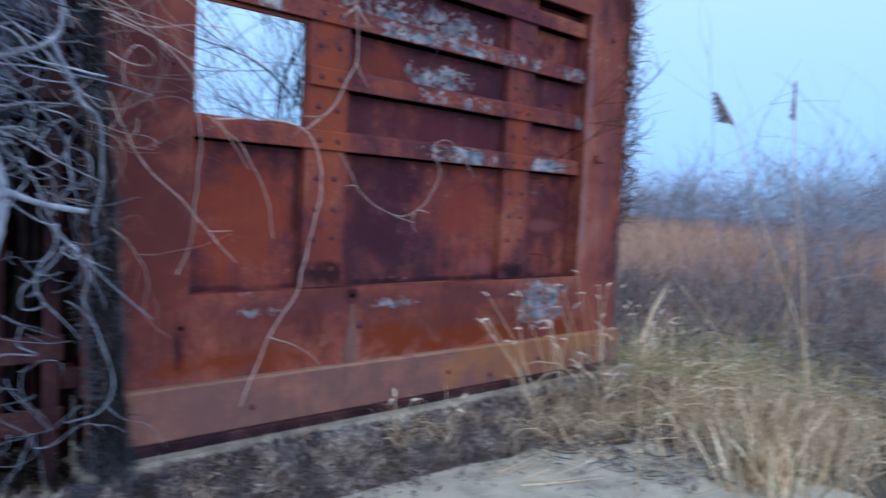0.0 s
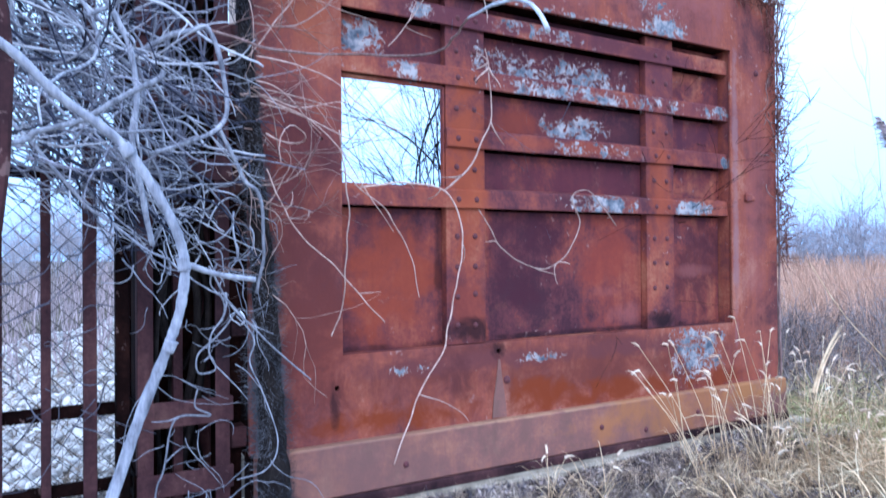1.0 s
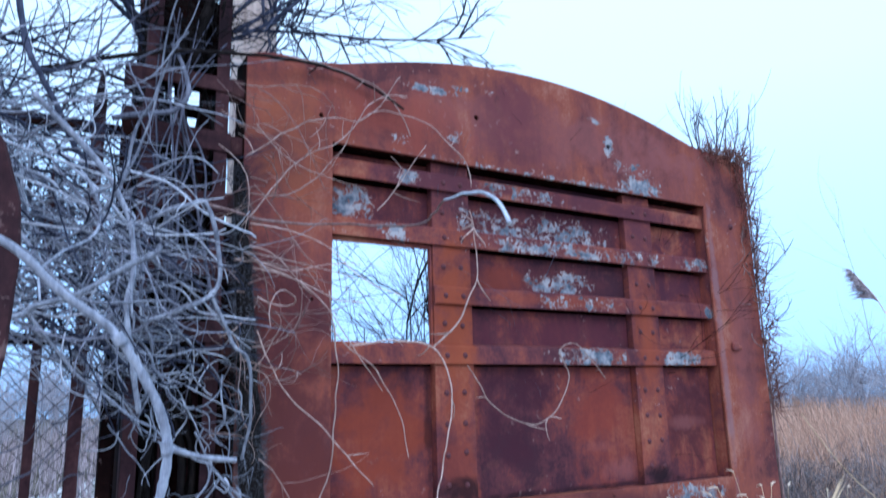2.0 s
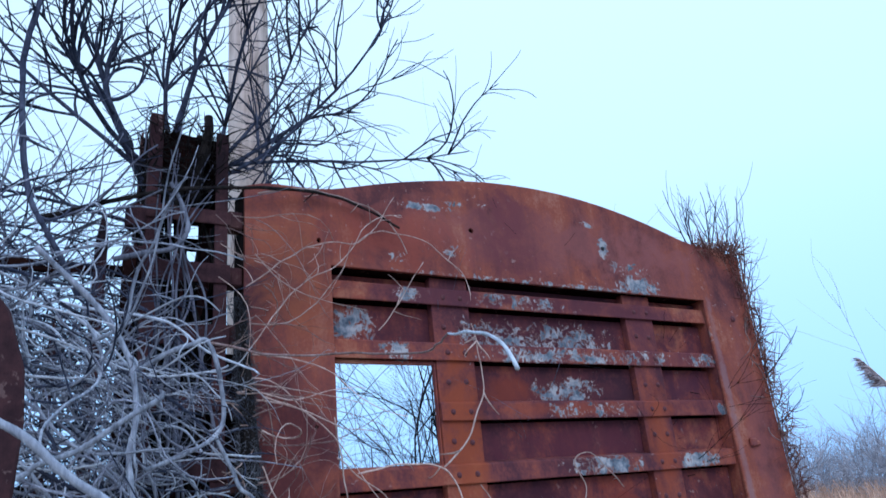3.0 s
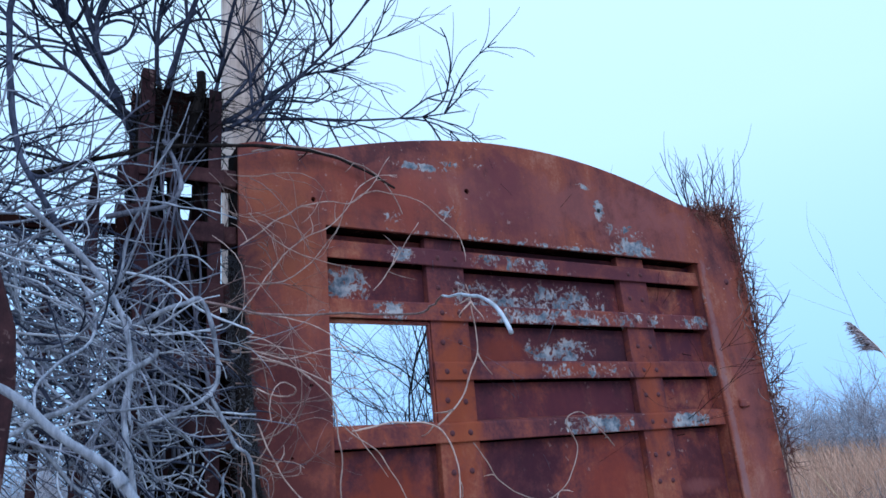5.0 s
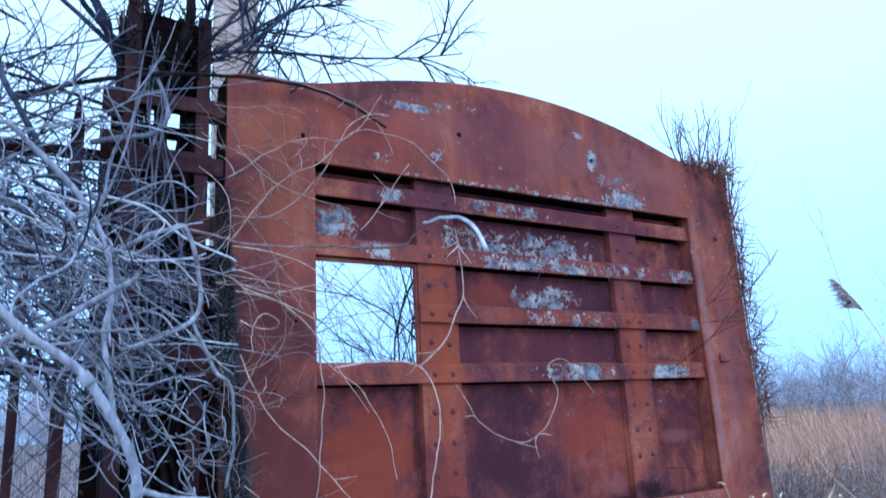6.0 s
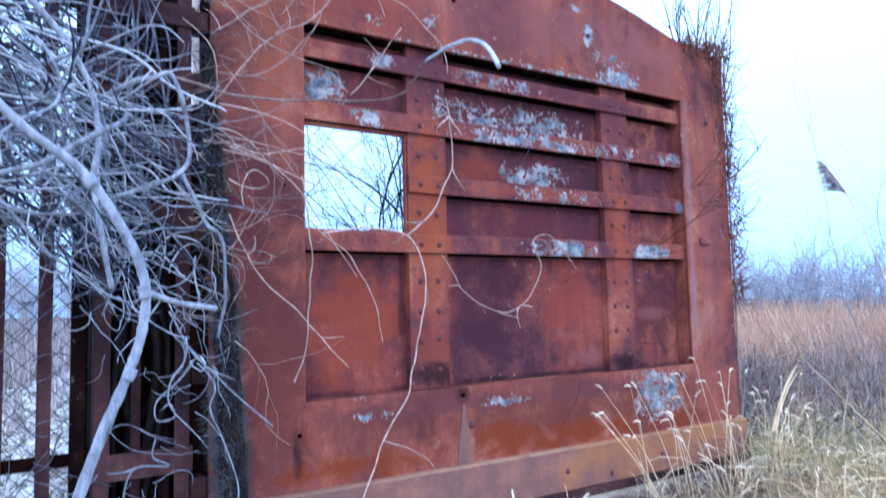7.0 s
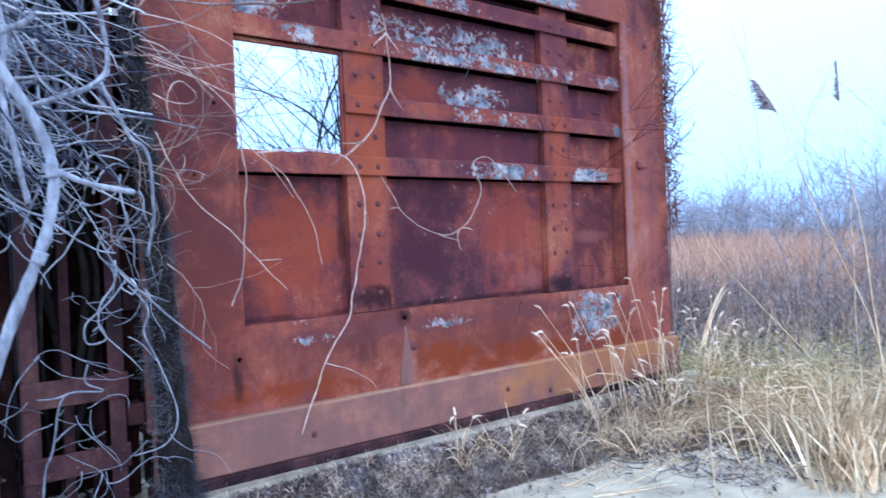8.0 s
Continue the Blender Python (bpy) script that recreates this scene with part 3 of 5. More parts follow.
    for x, z in ((2.62, 0.56), (0.93, 0.42), (3.02, 2.30)):
        rivet(big, (x, 0.0, z), wall, "bolt")
    stub = boxes(((2.885, -0.028, 1.425), (2.945, -0.001, 1.480)), ((2.94, -0.020, 1.430), (2.985, -0.001, 1.462)), bevel=0.008)
    part("bolt", stub, RUST_RIVET, wall, "rusty nut on a bent bolt stub")
    for x in (1.55, 1.9, 2.35, 0.3):
        rivet(rivet_me, (x, -0.052, 0.07 + 0.03 * math.sin(9 * x)), wall, "bolt")
    plate("weld_scar", [(0.835, 0.228), (0.925, 0.228), (0.915, 0.33), (0.895, 0.45), (0.885, 0.53), (0.875, 0.53), (0.865, 0.44), (0.845, 0.33)], -0.005, 0.0, RUST_SKIRT, wall, "rubbed upright scar", bevel=0.002)
    return wall


def rivet_mesh(r):
    bm = bmesh.new()
    bmesh.ops.create_uvsphere(bm, u_segments=8, v_segments=6, radius=r)
    bmesh.ops.delete(bm, geom=[v for v in bm.verts if v.co.y > r * 0.05], context="VERTS")
    for v in bm.verts:
        v.co.y *= 0.75
    me = bpy.data.meshes.new("rivet")
    bm.to_mesh(me)
    bm.free()
    me.materials.append(RUST_RIVET)
    me.polygons.foreach_set("use_smooth", [True] * len(me.polygons))
    return me


def rivet(me, at, parent, name="rivet"):
    ob = new(name, me)
    ob.location = at
    return under(ob, parent)


build_wall()


# ---------------------------------------------------------------- lattice column
def angle(bm, x, y, sx, sy, z0, z1, leg=0.075, t=0.010):
    block(bm, (min(x, x + sx * leg), min(y, y + sy * t), z0), (max(x, x + sx * leg), max(y, y + sy * t), z1), 0.002)
    block(bm, (min(x, x + sx * t), min(y + sy * t, y + sy * leg), z0), (max(x, x + sx * t), max(y + sy * t, y + sy * leg), z1), 0.002)
    return bm


CX0, CX1, CY0, CY1 = -0.885, -0.520, -0.01, 0.36


def build_column():
    col = thing("lattice_column", (-0.7, 0.17, -0.2), "tall rusty riveted lattice column overgrown with vines", "column")
    for x, sx in ((CX0, 1), (CX1, -1)):
        for y, sy in ((CY0, 1), (CY1, -1)):
            part("corner_angle", angle(bmesh.new(), x, y, sx, sy, -0.30, 3.06 + 0.06 * (sy < 0) + 0.05 * (x < -0.7), 0.060), RUST_COLUMN, col)
    for z, h in ((2.60, 0.07), (2.32, 0.095), (2.03, 0.095), (1.74, 0.09), (1.45, 0.09), (0.44, 0.105), (0.155, 0.095)):
        part("batten", boxes(((CX0 - 0.005, CY0 - 0.012, z - h / 2), (CX1 + 0.012, CY0 - 0.001, z + h / 2)), bevel=0.003), RUST_COLUMN, col)
        # battens behind the front row are near-black, with shade in the colour
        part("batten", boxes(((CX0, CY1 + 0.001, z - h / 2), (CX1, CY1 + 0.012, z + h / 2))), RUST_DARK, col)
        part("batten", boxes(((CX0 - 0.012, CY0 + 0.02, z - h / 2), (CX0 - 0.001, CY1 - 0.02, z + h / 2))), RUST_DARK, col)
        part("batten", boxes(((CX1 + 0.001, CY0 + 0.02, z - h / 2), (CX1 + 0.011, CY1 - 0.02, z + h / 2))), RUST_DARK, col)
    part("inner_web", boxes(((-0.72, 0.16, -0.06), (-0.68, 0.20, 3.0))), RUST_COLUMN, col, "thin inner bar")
    # near-black plates added at back and sides to keep light out of the shaft
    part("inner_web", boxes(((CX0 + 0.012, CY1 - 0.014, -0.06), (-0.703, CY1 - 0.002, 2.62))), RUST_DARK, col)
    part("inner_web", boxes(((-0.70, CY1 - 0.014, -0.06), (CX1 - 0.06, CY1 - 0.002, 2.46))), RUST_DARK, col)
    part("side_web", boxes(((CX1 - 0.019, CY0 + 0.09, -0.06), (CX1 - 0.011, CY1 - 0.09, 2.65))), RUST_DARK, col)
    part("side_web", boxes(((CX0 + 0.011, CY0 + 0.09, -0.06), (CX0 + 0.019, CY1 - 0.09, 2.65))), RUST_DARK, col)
    part("cap_box", boxes(((CX0 + 0.011, 0.24, 2.66), (CX1 - 0.011, 0.26, 3.10)), ((CX0 + 0.011, 0.08, 2.66), (CX0 + 0.025, 0.24, 3.06)), ((CX1 - 0.025, 0.08, 2.66), (CX1 - 0.011, 0.24, 3.02))), RUST_DARK, col, "boxed head with its inner shade put into the colour")
    # near-black plate added in place of the shaded hollow inside the head
    part("cap_plate", boxes(((CX0 + 0.03, 0.085, 2.74), (CX1 - 0.03, 0.093, 3.07)), bevel=0.002), RUST_DARK, col, "added black plate standing in for the head's shaded hollow")
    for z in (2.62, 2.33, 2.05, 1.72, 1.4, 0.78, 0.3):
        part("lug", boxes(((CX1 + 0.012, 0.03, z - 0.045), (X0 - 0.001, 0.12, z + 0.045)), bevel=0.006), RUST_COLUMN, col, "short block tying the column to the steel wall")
    # added near-black filler that shuts light out of the gap's lower part
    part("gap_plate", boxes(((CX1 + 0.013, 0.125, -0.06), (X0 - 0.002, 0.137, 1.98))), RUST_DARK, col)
    hinge = bmesh.new()
    bmesh.ops.create_cone(hinge, cap_ends=True, segments=14, radius1=0.045, radius2=0.045, depth=0.10, matrix=pose(-0.925, 0.0, 2.56))
    block(hinge, (-0.97, -0.02, 2.36), (-0.885, 0.03, 2.42), 0.004)
    part("hinge", hinge, RUST_COLUMN, col, "round hinge knuckle")
    return col


build_column()


# ---------------------------------------------------------------- picket gate
def build_gate():
    gate = thing("picket_gate", (-1.6, 0.0, -0.3), "rusty iron picket gate with spear tops and wire mesh", "gate")
    k = 0
    for x, w in ((-1.055, 0.048), (-1.205, 0.034), (-1.37, 0.048), (-1.53, 0.034), (-1.69, 0.048), (-1.85, 0.034), (-2.01, 0.048)):
        top = 2.42 if k == 0 else 1.92
        bm = boxes(((x - w / 2, -0.018, -0.16), (x + w / 2, 0.018, top)), bevel=0.003)
        bmesh.ops.create_cone(bm, cap_ends=True, segments=4, radius1=w * 0.75, radius2=0.002, depth=0.17, matrix=pose(x, 0, top + 0.08, 0, 0, 45))
        part("picket", bm, RUST_COLUMN, gate)
        k += 1
    for z, h in ((0.485, 0.05), (1.41, 0.045), (0.185, 0.05), (2.31, 0.05)):
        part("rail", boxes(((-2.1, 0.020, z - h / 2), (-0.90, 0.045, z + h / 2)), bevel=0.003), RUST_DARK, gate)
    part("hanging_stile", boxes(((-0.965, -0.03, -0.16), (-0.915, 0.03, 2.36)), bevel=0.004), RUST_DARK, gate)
    mesh = Strands()
    step = 0.075
    for i in range(-30, 40):
        for s in (1, -1):
            x = -2.1 + i * step
            pts = []
            z = -0.12
            while z < 1.42:
                if -2.1 <= x <= -0.93:
                    pts.append((x, 0.062 + 0.003 * s * (-1) ** len(pts), z))
                elif pts:
                    break
                x += s * step / 2
                z += step / 2
            if len(pts) > 1:
                mesh.tube(pts, 0.0018, 0.0018, 3)
    tagged(mesh.link("wire_mesh", WIRE, gate, "diamond wire mesh"), kind="stuff")


build_gate()


def build_open_leaf():
    leaf = thing("gate_leaf", (-1.75, -1.75, -0.3), "rusty steel frame of a leaning open gate leaf", "gate")
    plate("end_stile", [(-1.350, 1.09), (-1.318, 1.09), (-1.302, 1.24), (-1.296, 1.40), (-1.303, 1.49), (-1.335, 1.595), (-1.350, 1.615)], -1.755, -1.725, RUST_COLUMN, leaf, "bent end stile", bevel=0.005)
    part("rail", boxes(((-2.2, -1.755, 1.50), (-1.346, -1.725, 1.55)), bevel=0.005), RUST_DARK, leaf)
    part("rail", boxes(((-2.2, -1.755, 1.10), (-1.346, -1.725, 1.14)), bevel=0.005), RUST_DARK, leaf)
    part("post", boxes(((-2.26, -1.78, -0.4), (-2.2, -1.70, 1.75)), bevel=0.006), RUST_DARK, leaf)


build_open_leaf()


# ---------------------------------------------------------------- pole
def build_pole():
    s = Strands()
    px, py = 0.03, 1.55
    pts = [(px - 0.012 * (z - 3), py, z) for z in np.linspace(-0.35, 9.0, 24)]
    s.tube(pts, 0.176, 0.135, 20, 0.006)
    pole = s.link("utility_pole", POLE_WOOD)
    tagged(pole, "weathered tan wooden utility pole standing behind the wall", "pole")


build_pole()


# ---------------------------------------------------------------- far field
def rnd(a, b):
    return random.uniform(a, b)


def wedge(near, far, a0, a1):
    """A place in the field, by distance and bearing from the foot of the path."""
    d = math.sqrt(rnd(near * near, far * far))
    a = radians(rnd(a0, a1))
    return -1.28 + d * math.sin(a), -3.1 + d * math.cos(a)


def build_meadow():
    random.seed(11)
    s = Strands()
    for count, near, far, h0, h1, w in ((3000, 7.0, 10, 0.5, 0.9, 0.0035), (15000, 10, 22, 0.75, 1.3, 0.008), (9000, 22, 50, 0.9, 1.5, 0.02), (5000, 50, 85, 1.2, 1.9, 0.06)):
        for _ in range(count):
            x, y = wedge(near, far, 34, 84)
            if y < 0.7 and x < 4.4:
                continue
            z = ground_z(x, y)
            h = rnd(h0, h1) * (0.75 + 0.4 * noise.noise((x * 0.25, y * 0.25, 5)) + 0.1)
            lean = Vector((rnd(-0.6, 0.4), rnd(-0.5, 0.5), 0)) * h
            s.blade((x, y, z - 0.03), Vector((x, y, z + h)) + lean, Vector((rnd(-0.1, 0.1), rnd(-0.1, 0.1), 0)) * h, w, 3)
    tagged(s.link("meadow_grass", MEADOW, None, "", False), "tall dry pinkish-tan meadow grass and reeds in late autumn", "grass", kind="stuff")
    s = Strands()
    for _ in range(6000):
        x, y = wedge(5.2, 12.0, 36, 84)
        if y < 0.7 and x < 4.4:
            continue
        clump = noise.noise((x * 1.1, y * 1.1, 4)) + rnd(-0.2, 0.2)
        if clump < -0.30:
            continue
        bush(s, (x, y, ground_z(x, y)), (rnd(-0.4, 0.4), rnd(-0.4, 0.4), 1), (0.85 + 0.6 * clump) * rnd(0.5, 0.88), 0.0056, 1, 0.5, forks=4, sides=3)
    tagged(s.link("dead_weeds", WEED_GREY, None, "", False), "dark tangled dead weeds along the meadow edge", "weeds", kind="stuff")
    s = Strands()
    for _ in range(2600):
        x, y = wedge(9, 30, -14, 24)
        z = ground_z(x, y)
        h = rnd(0.7, 1.5)
        s.blade((x, y, z - 0.03), (x + rnd(-0.3, 0.3), y + rnd(-0.3, 0.3), z + h), (rnd(-0.1, 0.1), 0, 0), 0.012, 3)
    tagged(s.link("bank_grass", PLUME, None, "", False), "dry brown grass on the bank behind the gate", "grass", kind="stuff")


def build_treeline():
    random.seed(12)
    s = Strands()
    for k in range(270):
        a = radians(-16 + 104 * k / 270 + rnd(-0.4, 0.4))
        d = rnd(38, 62)
        x, y = -1.28 + d * math.sin(a), -3.1 + d * math.cos(a)
        h = rnd(2.4, 4.7) + 1.8 * noise.noise((a * 9, 0, 0))
        for _ in range(4):
            bush(s, (x + rnd(-1.5, 1.5), y + rnd(-1, 1), ground_z(x, y)), (rnd(-0.35, 0.35), rnd(-0.3, 0.3), 1), h * rnd(0.6, 1.0), 0.03, 2, 0.2, forks=7, sides=3, spread=0.8)
    tagged(s.link("far_thicket", BARK_FAR_HAZE, None, "", False), "distant belt of bare grey shrubs along the horizon", "shrubs", kind="stuff")


def build_shrub(name, at, height, count, material, label, r=0.012, depth=2, lean=0.4, forks=5, seed=1, mid=None):
    random.seed(seed)
    sh = thing(name, at, label, "shrub")
    for k in range(count):
        s = Strands()
        bush(s, (at[0] + rnd(-0.1, 0.1), at[1] + rnd(-0.1, 0.1), at[2] - 0.05), (rnd(-lean, lean), rnd(-lean, lean), 1), height * rnd(0.7, 1.05), r, depth, 0.26, forks=forks, sides=4, spread=0.75)
        tagged(s.link("branched_stem", material, sh), kind="stuff")
    return sh


def build_stones():
    random.seed(13)
    bm = bmesh.new()
    bmesh.ops.create_icosphere(bm, subdivisions=1, radius=1)
    bv = [v.co.copy() for v in bm.verts]
    bf = [[v.index for v in f.verts] for f in bm.faces]
    bm.free()
    s = Strands()
    for _ in range(13000):
        x, y = wedge(4.6, 15, -9, 14)
        if x > 0.3 and y < 2:
            continue
        r = rnd(0.02, 0.075) * (0.6 + y / 14)
        o, z = len(s.v), ground_z(x, y)
        q = Euler((rnd(0, 6), rnd(0, 6), rnd(0, 6))).to_matrix()
        sc = Vector((rnd(0.7, 1.3), rnd(0.7, 1.3), rnd(0.4, 0.8))) * r
        for v in bv:
            p = q @ Vector((v.x * sc.x, v.y * sc.y, v.z * sc.z))
            s.v.append(Vector((x, y, z + r * 0.15)) + p * rnd(0.85, 1.1))
        s.f += [tuple(o + i for i in f) for f in bf]
    tagged(s.link("rubble_stones", STONE, None, "", False), "pale rubble stones spread over the ground behind the gate", "stones", kind="stuff")


def build_gate_litter():
    random.seed(14)
    s = Strands()
    for _ in range(2600):
        x, y = wedge(3.6, 14, -9, 15)
        if x > -0.95 and y < 0.5 or x > 0.4 and y < 2:
            continue
        z, a, h = ground_z(x, y) + 0.03, rnd(0, 6.28), rnd(0.1, 0.35)
        s.blade((x, y, z), (x + math.cos(a) * h, y + math.sin(a) * h, z + h * rnd(0.05, 0.7)), (0, 0, 0.04), 0.003 + 0.0006 * y, 3)
    tagged(s.link("dead_stalks", WEED, None, "", False), "brown dead stalks lying among the rubble", "stalks", kind="stuff")


build_meadow()
build_gate_litter()
build_treeline()
build_stones()
build_shrub("bare_shrub", (2.35, 3.2, -0.25), 3.4, 11, BARK_GREY, "bare many-stemmed shrub growing behind the steel wall", 0.012, 3, 0.5, 4, 21)
build_shrub("bare_shrub", (1.1, 2.6, -0.25), 3.0, 9, BARK_GREY, "bare grey shrub close behind the window hole", 0.010, 3, 0.5, 4, 22)
build_shrub("bare_shrub", (1.75, 2.1, -0.2), 2.9, 12, BARK_DARK, "thin twiggy bare shrub close behind the window hole", 0.013, 3, 0.35, 4, 26)
build_shrub("bare_sapling", (10.2, 1.3, -0.25), 2.7, 9, BARK_FAR_HAZE, "slender bare sapling standing in the dry meadow", 0.014, 2, 0.45, 6, 23)
build_shrub("bare_sapling", (12.6, 0.2, -0.25), 3.0, 9, BARK_FAR_HAZE, "slender bare sapling standing in the dry meadow", 0.014, 2, 0.45, 6, 24)
build_shrub("bare_sapling", (9.4, 1.0, -0.25), 2.9, 4, BARK_FAR_HAZE, "tall bare sapling with upswept branches in the dry meadow", 0.012, 2, 0.30, 4, 28)
build_shrub("bare_sapling", (8.5, 1.5, -0.25), 2.7, 4, BARK_FAR_HAZE, "slender bare sapling standing in the dry meadow", 0.010, 2, 0.35, 5, 27)
build_shrub("bare_sapling", (8.6, 0.1, -0.25), 2.3, 5, BARK_FAR_HAZE, "slender bare sapling standing in the dry meadow", 0.010, 2, 0.35, 5, 25)


# ---------------------------------------------------------------- tree on the column
def build_column_tree():
    random.seed(31)
    tree = thing("column_tree", (-0.72, 0.22, 3.0), "dark bare wild tree sprouting out of the column head", "tree")
    limbs = (((-0.80, 0.20, 2.7), (-0.55, 0.1, 1.0), 1.7, 0.030), ((-0.74, 0.22, 2.8), (-0.02, 0.0, 1.0), 1.5, 0.022), ((-0.68, 0.22, 2.8), (-0.25, 0.25, 1.0), 1.9, 0.018),
             ((-0.60, 0.22, 2.8), (0.35, 0.2, 1.0), 1.7, 0.016), ((-0.58, 0.20, 2.9), (0.85, 0.1, 0.78), 1.6, 0.014), ((-0.58, 0.18, 2.85), (0.8, 0.15, 0.75), 0.9, 0.010),
             ((-0.84, 0.18, 2.9), (-1.0, 0.0, 0.5), 1.5, 0.017), ((-0.84, 0.2, 2.6), (-1.0, -0.1, 0.22), 1.3, 0.012), ((-0.85, 0.25, 2.9), (-0.8, 0.3, 0.8), 1.8, 0.016), ((-0.6, 0.2, 2.9), (0.7, 0.2, 0.9), 1.9, 0.013), ((-0.56, 0.2, 2.9), (1.0, 0.15, 0.42), 1.75, 0.014), ((-0.56, 0.16, 2.78), (1.0, 0.1, 0.20), 0.8, 0.009), ((-0.58, 0.2, 2.95), (0.9, 0.1, 0.62), 2.0, 0.014))
    for at, way, length, r in limbs:
        s = Strands()
        line = wander(at, way, length, 11, 0.20)
        s.tube(line, r * 0.85, r * 0.30, 7, 0.06)
        limb = s.link("limb", BARK_BLUE, tree)
        tw = Strands()
        for _ in range(13):
            i = random.randint(2, 10)
            d = (line[i + 1] - line[i]).normalized() if i < 11 else Vector(way)
            side = Vector((random.gauss(0, 1), random.gauss(0, 0.7), random.gauss(0.2, 0.8))).normalized()
            bush(tw, line[i], d * 0.9 + side * 0.75, rnd(0.4, 0.9) * (0.5 + length / 3.2), r * 0.25 + 0.0042, 1, 0.34, (0, 0, 0.3), forks=5, sides=4, spread=0.7)
        tagged(tw.link("twig_spray", BARK_BLUE, limb), kind="stuff")
    nest = Strands()
    for _ in range(480):
        p = Vector((rnd(CX0 - 0.01, CX1 + 0.03), rnd(-0.04, 0.3), rnd(2.70, 3.08)))
        nest.tube(wander(p, (rnd(-1, 1), rnd(-1, 0.6), rnd(-0.3, 0.9)), rnd(0.08, 0.26), 5, 0.5), rnd(0.002, 0.006), 0.001, 4)
    nest.tube(wander((-0.77, 0.05, 2.62), (0.12, 0.05, 1), 0.52, 8, 0.18), 0.045, 0.028, 8, 0.1)
    nest.tube(wander((-0.66, 0.07, 2.7), (-0.2, 0.0, 1), 0.48, 8, 0.18), 0.035, 0.02, 8, 0.1)
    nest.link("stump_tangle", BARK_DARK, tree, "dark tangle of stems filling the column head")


build_column_tree()


# ---------------------------------------------------------------- climbing vines
def strand(parent, material, r0, r1, *pts, per=7, name="tendril", sides=7, hair=0, label=""):
    s = Strands()
    slim, kink = (0.72, 0.013) if material is VINE_TAN else (1.0, 0.006)
    line = [p + Vector((noise.noise(p * 9), noise.noise(p * 9 + Vector((5, 0, 0))), noise.noise(p * 9 + Vector((0, 5, 0))))) * kink for p in curve(pts, per)]
    s.tube(line, r0 * slim, r1 * slim, sides, 0.1)
    for _ in range(hair):
        i = random.randint(2, len(line) - 3)
        d = (line[i + 1] - line[i]).normalized()
        side = Vector((random.gauss(0, 1), random.gauss(0, 0.5), random.gauss(0, 1))).normalized()
        s.tube(wander(line[i], d * 0.6 + side, rnd(0.05, 0.16), 5, 0.35), r1 * 0.9, r1 * 0.35, 4)
    return s.link(name, material, parent, label)


def build_wall_vine():
    random.seed(41)
    vine = thing("wall_vine", (-0.40, -0.05, -0.06), "tan leafless vine whose thin tendrils hang over the rusty steel", "vine")
    strand(vine, VINE_TAN, 0.0045, 0.007, (0.772, -0.05, 2.147), (0.805, -0.05, 1.961), (0.80, -0.05, 1.80), (0.733, -0.06, 1.629), (0.653, -0.06, 1.509), (0.529, -0.06, 1.416), hair=7)
    strand(vine, VINE_TAN, 0.006, 0.005, (0.069, -0.07, 1.403), (0.304, -0.07, 1.434), (0.524, -0.07, 1.403), (0.601, -0.07, 1.242), (0.606, -0.07, 1.059), (0.545, -0.07, 0.808), (0.495, -0.07, 0.616), (0.373, -0.07, 0.416), (0.28, -0.07, 0.23), (0.225, -0.07, 0.099), hair=3)
    strand(vine, VINE_TAN, 0.004, 0.0025, (0.373, -0.07, 0.416), (0.515, -0.07, 0.365), (0.64, -0.07, 0.255))
    strand(vine, VINE_TAN, 0.004, 0.0045, (0.737, -0.03, 1.311), (0.806, -0.05, 1.208), (0.894, -0.05, 1.10), (1.04, -0.05, 1.018), (1.193, -0.05, 1.013), (1.314, -0.05, 1.098), (1.405, -0.05, 1.265), (1.357, -0.03, 1.396), (1.482, -0.03, 1.432), (1.683, -0.04, 1.244), hair=6)
    strand(vine, VINE_TAN, 0.0045, 0.003, (-0.062, -0.12, 1.469), (0.088, -0.12, 1.361), (0.194, -0.12, 1.252), (0.29, -0.12, 1.089), (0.34, -0.12, 0.885))
    strand(vine, VINE_TAN, 0.0045, 0.003, (-0.433, -0.25, 1.435), (-0.316, -0.25, 1.208), (-0.194, -0.25, 1.091), (-0.054, -0.25, 0.949), (0.093, -0.25, 0.783), hair=2)
    strand(vine, VINE_TAN, 0.005, 0.0045, (-0.053, -0.1, 1.649), (-0.019, -0.1, 1.397), (-0.007, -0.1, 1.244), (-0.03, -0.1, 1.014), (-0.053, -0.1, 0.825), (-0.097, -0.1, 0.721))
    strand(vine, BARK_DARK, 0.012, 0.006, (-1.306, -0.12, 2.455), (-1.065, -0.12, 2.561), (-0.794, -0.12, 2.661), (-0.492, -0.10, 2.734), (-0.214, -0.08, 2.772), (0.025, -0.06, 2.775), (0.18, -0.06, 2.732), (0.376, -0.06, 2.647), hair=5, label="dark branch across the plate top")
    strand(vine, VINE_TAN, 0.007, 0.004, (-0.40, -0.09, 2.72), (-0.21, -0.07, 2.785), (0.03, -0.05, 2.79), (0.19, -0.05, 2.75), (0.33, -0.06, 2.66), (0.42, -0.06, 2.50), hair=4)
    strand(vine, VINE_TAN, 0.0045, 0.003, (-0.456, -0.08, 1.923), (-0.215, -0.08, 2.252), (0.022, -0.08, 2.414), (0.192, -0.08, 2.648), (0.379, -0.08, 2.72), hair=6)
    strand(vine, VINE_TAN, 0.005, 0.003, (-0.461, -0.1, 2.23), (-0.274, -0.1, 2.382), (-0.101, -0.1, 2.485), (0.144, -0.1, 2.541), (0.333, -0.1, 2.80), hair=6)
